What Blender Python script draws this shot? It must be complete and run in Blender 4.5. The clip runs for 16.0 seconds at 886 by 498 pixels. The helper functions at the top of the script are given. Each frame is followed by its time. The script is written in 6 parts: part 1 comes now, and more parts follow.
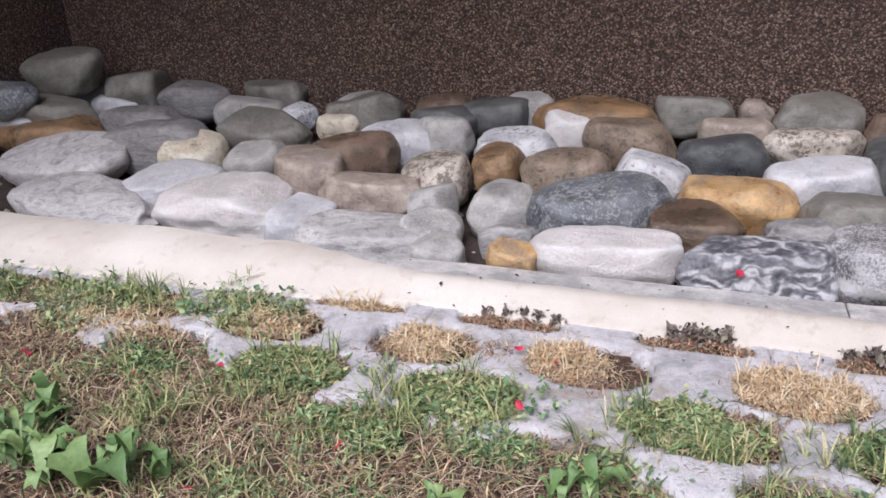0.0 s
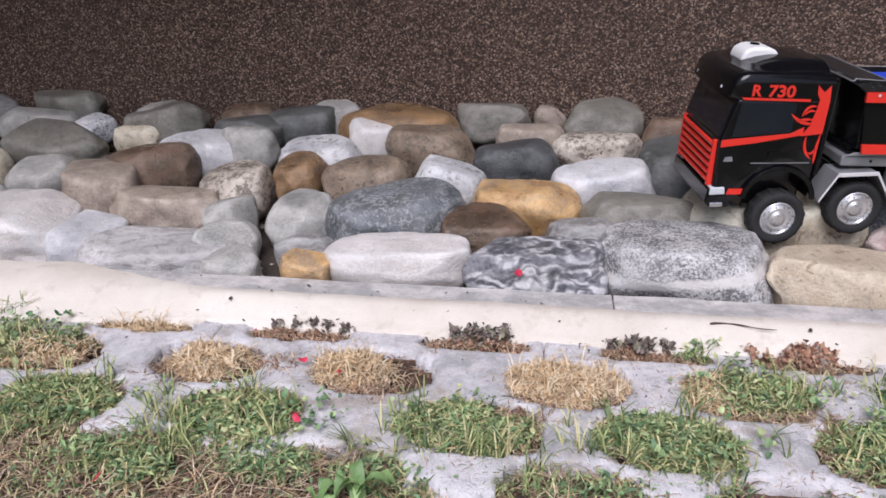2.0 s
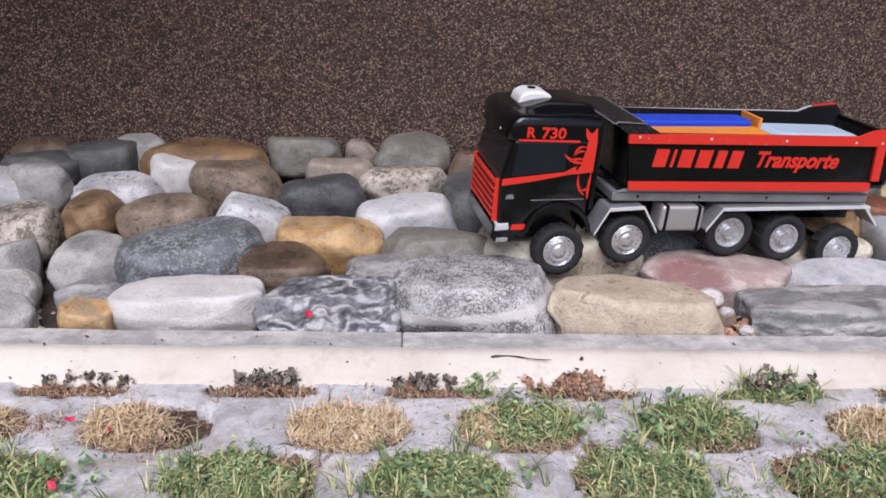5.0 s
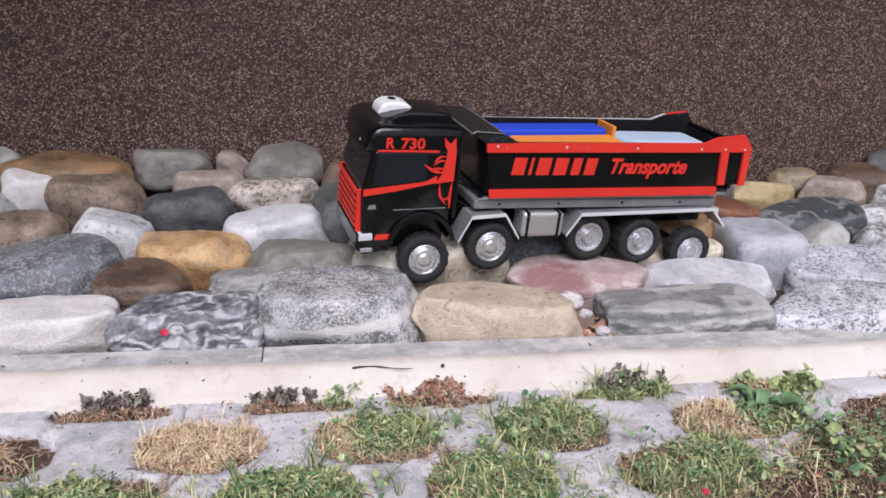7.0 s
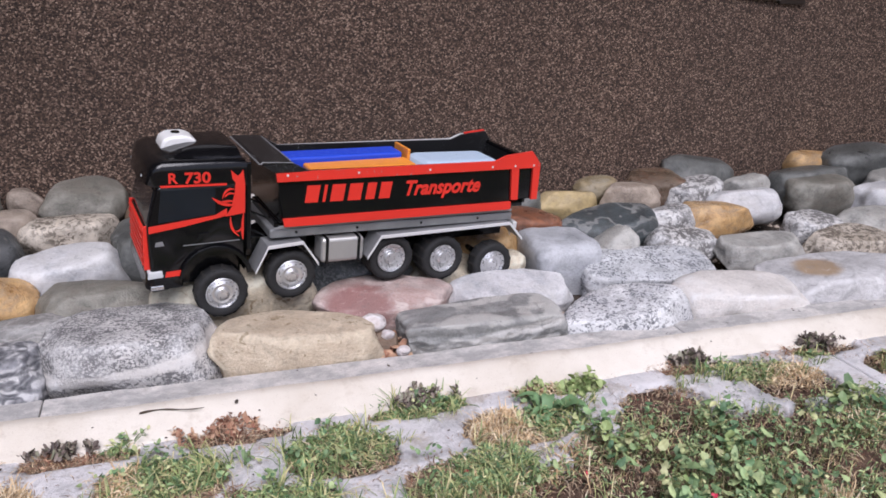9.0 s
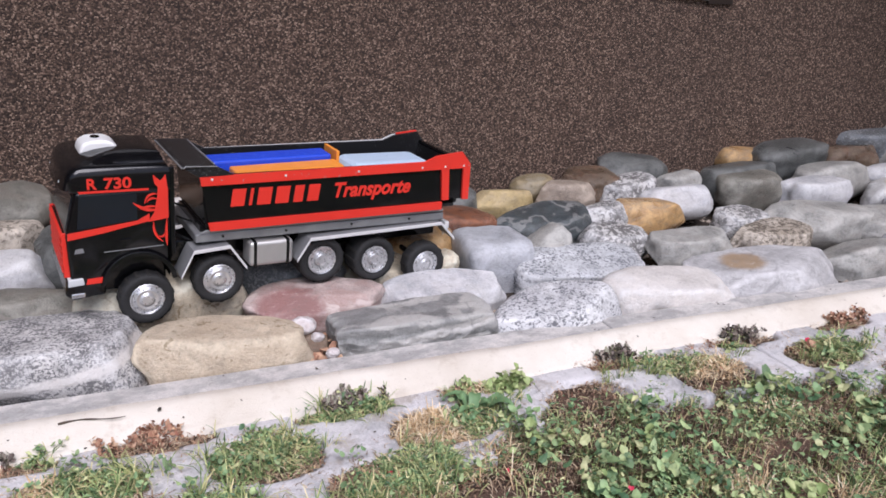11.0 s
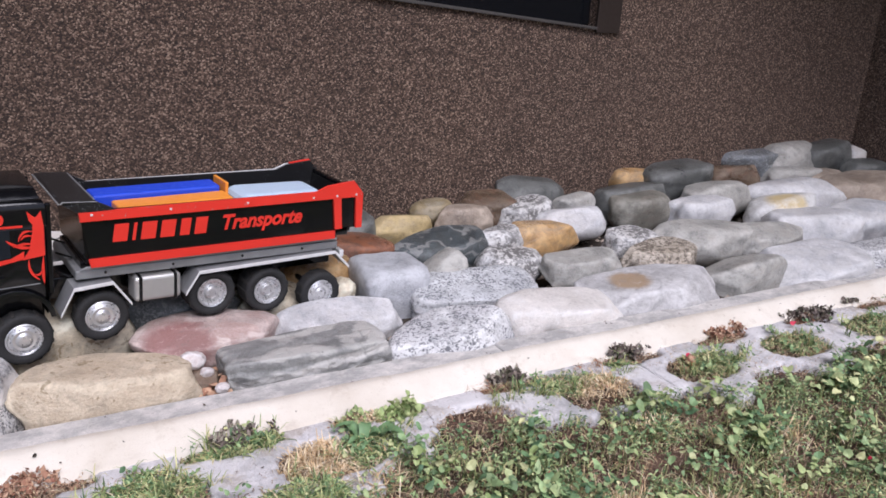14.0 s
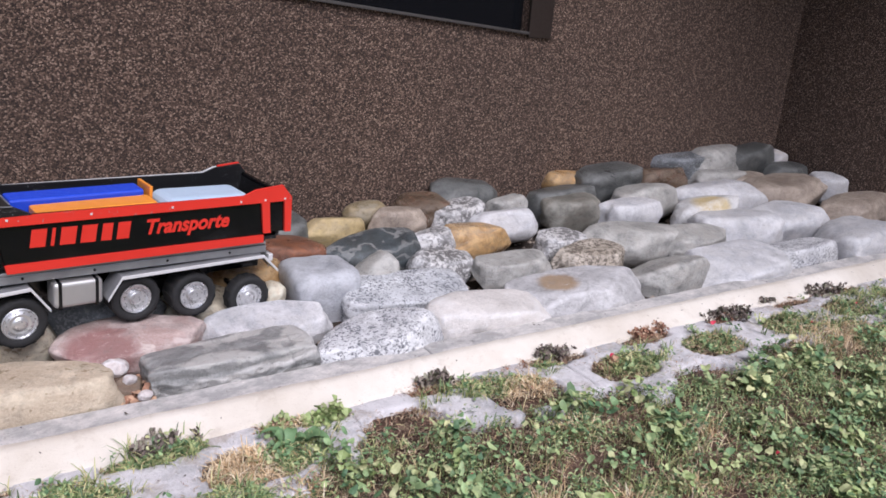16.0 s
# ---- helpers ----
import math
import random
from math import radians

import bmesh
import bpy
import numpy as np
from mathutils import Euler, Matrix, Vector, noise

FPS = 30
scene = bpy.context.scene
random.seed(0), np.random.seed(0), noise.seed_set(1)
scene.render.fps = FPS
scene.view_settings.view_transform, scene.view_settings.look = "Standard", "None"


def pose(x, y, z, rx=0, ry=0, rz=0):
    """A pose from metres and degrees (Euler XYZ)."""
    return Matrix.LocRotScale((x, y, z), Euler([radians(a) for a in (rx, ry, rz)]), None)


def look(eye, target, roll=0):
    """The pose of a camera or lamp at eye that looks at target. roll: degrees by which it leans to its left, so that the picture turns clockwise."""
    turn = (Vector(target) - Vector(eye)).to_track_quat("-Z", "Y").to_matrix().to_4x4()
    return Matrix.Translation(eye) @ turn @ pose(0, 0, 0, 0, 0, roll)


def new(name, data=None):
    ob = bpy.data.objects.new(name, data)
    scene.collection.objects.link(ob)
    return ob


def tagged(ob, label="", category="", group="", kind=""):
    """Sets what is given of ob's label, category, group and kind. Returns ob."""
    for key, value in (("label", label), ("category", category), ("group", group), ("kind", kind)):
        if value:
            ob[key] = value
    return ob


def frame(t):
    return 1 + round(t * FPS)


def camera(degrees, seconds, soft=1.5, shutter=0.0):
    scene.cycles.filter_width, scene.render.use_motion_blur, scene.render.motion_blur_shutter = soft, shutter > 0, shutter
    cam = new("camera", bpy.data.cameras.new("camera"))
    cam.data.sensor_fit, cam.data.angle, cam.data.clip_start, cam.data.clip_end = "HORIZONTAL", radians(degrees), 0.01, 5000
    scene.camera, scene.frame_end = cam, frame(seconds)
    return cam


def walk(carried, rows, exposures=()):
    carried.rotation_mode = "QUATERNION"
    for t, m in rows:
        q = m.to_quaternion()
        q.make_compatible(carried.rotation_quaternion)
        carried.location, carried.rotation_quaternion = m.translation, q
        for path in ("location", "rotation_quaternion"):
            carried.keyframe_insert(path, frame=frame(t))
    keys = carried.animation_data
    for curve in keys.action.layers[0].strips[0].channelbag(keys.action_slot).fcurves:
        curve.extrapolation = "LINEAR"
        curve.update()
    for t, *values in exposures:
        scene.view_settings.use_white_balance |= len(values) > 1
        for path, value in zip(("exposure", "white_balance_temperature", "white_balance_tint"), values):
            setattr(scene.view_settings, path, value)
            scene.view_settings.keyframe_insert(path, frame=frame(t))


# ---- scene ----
cam = camera(59.9, 16.0, soft=1.65)
PATH = [
    (0, (-0.193, -0.962, 0.509), (-0.813, 0.766, -0.284), -2.5),
    (0.5, (-0.184, -0.961, 0.508), (-0.75, 0.785, -0.285), -1.9),
    (1, (-0.145, -0.951, 0.515), (-0.577, 0.837, -0.269), -1.0),
    (1.5, (-0.118, -0.947, 0.512), (-0.454, 0.854, -0.289), -1.1),
    (2, (-0.098, -0.944, 0.516), (-0.359, 0.874, -0.276), -0.6),
    (2.5, (-0.057, -0.933, 0.523), (-0.202, 0.902, -0.259), 0.7),
    (3, (-0.038, -0.933, 0.526), (-0.12, 0.916, -0.232), 1.0),
    (3.2, (-0.035, -0.934, 0.531), (-0.111, 0.918, -0.221), 0.8),
    (5.3, (0.02, -0.935, 0.549), (0.173, 0.917, -0.19), 2.4),
    (5.5, (0.032, -0.937, 0.549), (0.228, 0.913, -0.184), 2.7),
    (6, (0.053, -0.937, 0.552), (0.328, 0.905, -0.177), 3.2),
    (6.5, (0.062, -0.941, 0.553), (0.364, 0.9, -0.168), 3.2),
    (7, (0.071, -0.943, 0.557), (0.404, 0.894, -0.159), 3.0),
    (7.5, (0.093, -0.948, 0.562), (0.529, 0.868, -0.154), 3.8),
    (8, (0.143, -0.964, 0.583), (0.731, 0.821, -0.102), 4.5),
    (8.5, (0.167, -0.973, 0.586), (0.788, 0.804, -0.09), 3.4),
    (9, (0.184, -0.978, 0.592), (0.838, 0.786, -0.086), 2.7),
    (9.2, (0.198, -0.987, 0.587), (0.853, 0.782, -0.077), 2.2),
    (11.5, (0.233, -1.002, 0.607), (1.038, 0.699, -0.071), 3.3),
    (12, (0.247, -1.011, 0.612), (1.114, 0.665, -0.051), 3.6),
    (12.5, (0.262, -1.024, 0.626), (1.195, 0.627, -0.012), 3.9),
    (13, (0.265, -1.027, 0.629), (1.212, 0.617, -0.003), 4.0),
    (13.5, (0.265, -1.028, 0.628), (1.208, 0.619, -0.004), 3.7),
    (14, (0.267, -1.028, 0.629), (1.213, 0.619, 0.001), 3.5),
    (14.5, (0.271, -1.032, 0.631), (1.233, 0.602, -0.005), 3.7),
    (15, (0.273, -1.036, 0.634), (1.27, 0.578, 0.003), 4.1),
    (15.5, (0.282, -1.043, 0.641), (1.327, 0.543, 0.016), 4.7),
    (16, (0.287, -1.05, 0.646), (1.355, 0.522, 0.022), 4.7),
]
walk(cam, [(t, look(eye, target, roll)) for t, eye, target, roll in PATH],
     exposures=((0.0, 0.33, 5960, 18.5), (5.5, 0.29, 5960, 18.5), (9.0, 0.31, 5960, 18.5), (12.0, 0.38, 5960, 18.5), (16.0, 0.38, 5960, 18.5)))

# ---- world ----
world = bpy.data.worlds.new("sky")
scene.world = world
world.use_nodes = True
wn = world.node_tree.nodes
sky = wn.new("ShaderNodeTexSky")
sky.sky_type, sky.sun_disc = "NISHITA", False
sky.sun_elevation, sky.sun_rotation = radians(52), radians(184)
sky.dust_density = 3.0
world.node_tree.links.new(sky.outputs[0], wn["Background"].inputs[0])
wn["Background"].inputs[1].default_value = 0.088

sun = new("sun", bpy.data.lights.new("sun", "SUN"))
sun.data.energy, sun.data.angle, sun.data.color = 2.55, radians(42), (1.0, 0.98, 0.955)
sun.matrix_world = look((0.4, -3.0, 4.3), (0.6, 0.2, 0))


# ---- materials ----
class Nodes:
    """A small wrapper to write node materials briefly."""

    def __init__(self, name, rough=0.7, metal=0.0):
        self.mat = bpy.data.materials.new(name)
        self.mat.use_nodes = True
        self.t = self.mat.node_tree
        self.p = self.t.nodes["Principled BSDF"]
        self.p.inputs["Roughness"].default_value = rough
        self.p.inputs["Metallic"].default_value = metal
        tc = self.t.nodes.new("ShaderNodeTexCoord")
        self.obj = tc.outputs["Object"]

    def put(self, socket, value):
        if hasattr(value, "is_linked"):
            self.t.links.new(value, socket)
        else:
            socket.default_value = value

    def own(self):
        """Object coordinates shifted by a random amount for each object."""
        info = self.t.nodes.new("ShaderNodeObjectInfo")
        add = self.t.nodes.new("ShaderNodeVectorMath")
        add.operation = "MULTIPLY_ADD"
        self.put(add.inputs[0], info.outputs["Random"])
        add.inputs[1].default_value = (37.0, 19.0, 53.0)
        self.put(add.inputs[2], self.obj)
        return add.outputs[0]

    def stretch(self, vec, s):
        m = self.t.nodes.new("ShaderNodeVectorMath")
        m.operation = "MULTIPLY"
        self.put(m.inputs[0], vec)
        m.inputs[1].default_value = s
        return m.outputs[0]

    def noise(self, vec, scale, detail=5.0, rough=0.55, bend=0.0):
        n = self.t.nodes.new("ShaderNodeTexNoise")
        self.put(n.inputs["Vector"], vec)
        n.inputs["Scale"].default_value, n.inputs["Detail"].default_value = scale, detail
        n.inputs["Roughness"].default_value, n.inputs["Distortion"].default_value = rough, bend
        return n.outputs["Fac"]

    def cells(self, vec, scale, out="Color", feature="F1"):
        n = self.t.nodes.new("ShaderNodeTexVoronoi")
        n.feature = feature
        self.put(n.inputs["Vector"], vec)
        n.inputs["Scale"].default_value = scale
        return n.outputs[out]

    def wave(self, vec, scale, bend, detail=3.0, dscale=1.5, axis="Z"):
        n = self.t.nodes.new("ShaderNodeTexWave")
        n.bands_direction = axis
        self.put(n.inputs["Vector"], vec)
        n.inputs["Scale"].default_value, n.inputs["Distortion"].default_value = scale, bend
        n.inputs["Detail"].default_value, n.inputs["Detail Scale"].default_value = detail, dscale
        return n.outputs["Fac"]

    def ramp(self, fac, *stops):
        r = self.t.nodes.new("ShaderNodeValToRGB")
        el = r.color_ramp.elements
        while len(el) < len(stops):
            el.new(0.5)
        for e, (pos, c) in zip(el, stops):
            e.position, e.color = pos, (*c, 1) if len(c) == 3 else c
        self.put(r.inputs[0], fac)
        return r.outputs[0]

    def mix(self, fac, a, b, mode="MIX"):
        m = self.t.nodes.new("ShaderNodeMix")
        m.data_type, m.blend_type = "RGBA", mode
        for i, v in ((0, fac), (6, a), (7, b)):
            self.put(m.inputs[i], (*v, 1) if isinstance(v, tuple) and len(v) == 3 else v)
        return m.outputs[2]

    def done(self, colour, height=None, strength=0.3, dist=0.004, rough=None):
        self.put(self.p.inputs["Base Color"], (*colour, 1) if isinstance(colour, tuple) else colour)
        if height is not None:
            b = self.t.nodes.new("ShaderNodeBump")
            b.inputs["Strength"].default_value, b.inputs["Distance"].default_value = strength, dist
            self.put(b.inputs["Height"], height)
            self.t.links.new(b.outputs[0], self.p.inputs["Normal"])
        if rough is not None:
            self.put(self.p.inputs["Roughness"], rough)
        return self.mat


G3 = lambda v: (v, v, v)


def plain(name, rough, colour, grain=0.15, metal=0.0, scale=120.0):
    """A painted, rubber or metal surface with faint wear at two scales."""
    m = Nodes(name, rough, metal)
    big, fine = m.noise(m.obj, scale * 0.12), m.noise(m.obj, scale)
    dark = tuple(c * (1 - grain) for c in colour)
    c = m.mix(big, dark, colour)
    r = m.ramp(fine, (0.3, G3(max(rough - 0.08, 0.02))), (0.7, G3(min(rough + 0.1, 1))))
    return m.done(c, fine, 0.06, 0.001, r)


def rock(name, dark, light, rough=0.6, scale=14.0, fleck=None, amount=0.5, fleck_scale=240.0, bands=None, band_scale=9.0, bend=6.0, belt=None, patch=None, calm=0.0, alt=None, thin=False, swirl=None, streak=None):
    """River stone: mottling, fine grain, and where given mineral flecks or bands."""
    m = Nodes(name, rough)
    v = m.own()
    mottle, grain = m.noise(v, scale, 6.0, 0.6, 0.4), m.noise(v, 260.0, 3.0, 0.7)
    c = m.mix(m.ramp(mottle, (0.36, G3(0)), (0.62, G3(1))), dark, light)
    cloud = m.noise(v, 38.0, 5.0, 0.7, 0.8)
    c = m.mix(1.0, c, m.ramp(cloud, (0.34, G3(0.6 + 0.25 * calm)), (0.52, G3(0.95)), (0.7, G3(1.14 - 0.08 * calm))), "MULTIPLY")
    if alt:
        layer = m.noise(m.stretch(v, (1.0, 1.0, 2.6)), 13.0, 6.0, 0.65, 1.2)
        c = m.mix(m.ramp(layer, (0.47, G3(0)), (0.58, G3(0.85))), c, alt)
    if streak:
        c = m.ramp(m.noise(m.stretch(v, (0.7, 0.7, 2.6)), 34.0, 8.0, 0.74, 1.4), *streak)
    if swirl:
        fold = m.mix(0.4, m.wave(v, 11.0, 15.0, 2.0, 1.5), m.wave(v, 25.0, 17.0, 2.0, 1.2))
        c = m.ramp(m.mix(0.3, fold, m.noise(v, 42.0, 6.0, 0.72, 0.8)), *swirl)
    c = m.mix(m.ramp(grain, (0.35, G3(0.0)), (0.7, G3(0.35))), c, tuple(min(1, x * 1.3) for x in light))
    if bands:
        w = m.wave(v, band_scale, bend, 4.0, 1.4)
        c = m.mix(m.ramp(m.mix(0.3, w, m.noise(v, 70.0, 4.0, 0.7)), (0.68, G3(0)), (0.8, G3(0.85))) if thin else m.ramp(m.mix(0.3, w, m.noise(v, 70.0, 4.0, 0.7)), (0.42, G3(0)), (0.56, G3(0.9))), c, bands)
    if fleck:
        k = m.mix(0.3, m.noise(v, fleck_scale, 2.0, 0.65, 0.6), m.noise(m.stretch(v, (0.6, 1.0, 1.7)), fleck_scale * 0.42, 4.0, 0.7, 0.9))
        blot = m.noise(v, 22.0, 3.0, 0.6, 0.6)
        s = m.mix(0.24, k, blot)
        c = m.mix(m.ramp(s, (amount - 0.025, G3(0)), (amount + 0.02, G3(0.9))), c, fleck)
    if belt:
        sx = m.t.nodes.new("ShaderNodeSeparateXYZ")
        tilt = m.t.nodes.new("ShaderNodeVectorRotate")
        tilt.inputs["Axis"].default_value, tilt.inputs["Angle"].default_value = (0, 1, 0), radians(7)
        m.put(tilt.inputs["Vector"], m.stretch(m.obj, (8.0, 8.0, 8.0)))
        m.put(sx.inputs[0], m.mix(0.16, tilt.outputs[0], m.noise(v, 16.0)))
        c = m.mix(m.ramp(sx.outputs[2], (0.2, G3(0)), (0.235, G3(0.9)), (0.31, G3(0.9)), (0.345, G3(0))), c, belt)
    if patch:
        at, size, colour = patch
        d = m.t.nodes.new("ShaderNodeVectorMath")
        d.operation = "DISTANCE"
        m.put(d.inputs[0], m.mix(0.03, m.obj, m.noise(v, 30.0)))
        d.inputs[1].default_value = at
        c = m.mix(m.ramp(d.outputs["Value"], (size * 0.7, G3(0.85)), (size, G3(0))), c, colour)
    warped = m.mix(0.035, v, m.t.nodes.new("ShaderNodeTexNoise").outputs["Color"])
    for node in m.t.nodes:
        if node.bl_idname == "ShaderNodeTexNoise" and not node.inputs["Vector"].is_linked:
            m.put(node.inputs["Vector"], v)
            node.inputs["Scale"].default_value, node.inputs["Detail"].default_value = 22.0, 5.0
    edge = m.cells(warped, 15.0, "Distance", "DISTANCE_TO_EDGE")
    where = m.ramp(m.noise(v, 9.0, 3.0), (0.56, G3(0)), (0.7, G3(1)))
    line = m.mix(1.0, m.ramp(edge, (0.004, G3(0.4 - 0.3 * calm)), (0.03, G3(0))), where, "MULTIPLY")
    c = m.mix(line, c, tuple(x * 0.45 for x in dark))
    smear = m.noise(m.stretch(v, (1.0, 1.0, 3.0)), 52.0, 6.0, 0.72, 0.8)
    c = m.mix(m.ramp(smear, (0.57, G3(0)), (0.66, G3(0.5 - 0.15 * calm))), c, tuple(x * 0.6 for x in dark))
    c = m.mix(m.ramp(smear, (0.32, G3(0.4)), (0.42, G3(0))), c, tuple(min(0.85, x * 1.25 + 0.03) for x in light))
    pits = m.cells(v, 70.0, "Distance")
    c = m.mix(m.ramp(m.mix(0.5, pits, m.noise(v, 24.0)), (0.2, G3(0.55)), (0.3, G3(0))), c, tuple(x * 0.35 for x in dark))
    worn = m.t.nodes.new("ShaderNodeNewGeometry").outputs["Pointiness"]
    rub = m.mix(1.0, m.ramp(worn, (0.504, G3(0)), (0.535, G3(0.6))), m.ramp(m.noise(v, 33.0, 6.0, 0.75), (0.42, G3(0.15)), (0.58, G3(1))), "MULTIPLY")
    c = m.mix(rub, c, tuple(min(0.8, x * 1.3 + 0.05) for x in light))
    stain = m.noise(v, 5.0, 4.0, 0.6, 1.0)
    c = m.mix(m.ramp(stain, (0.5, G3(0)), (0.78, G3(0.4))), c, tuple(x * 0.6 for x in dark))
    h = m.mix(0.4, m.mix(0.5, m.noise(v, 45.0, 6.0, 0.65), m.noise(v, 17.0, 4.0, 0.6, 0.5)), grain)
    r = m.ramp(mottle, (0.3, G3(max(0.15, rough - 0.15))), (0.7, G3(min(1, rough + 0.12))))
    return m.done(c, h, 0.75, 0.009, r)


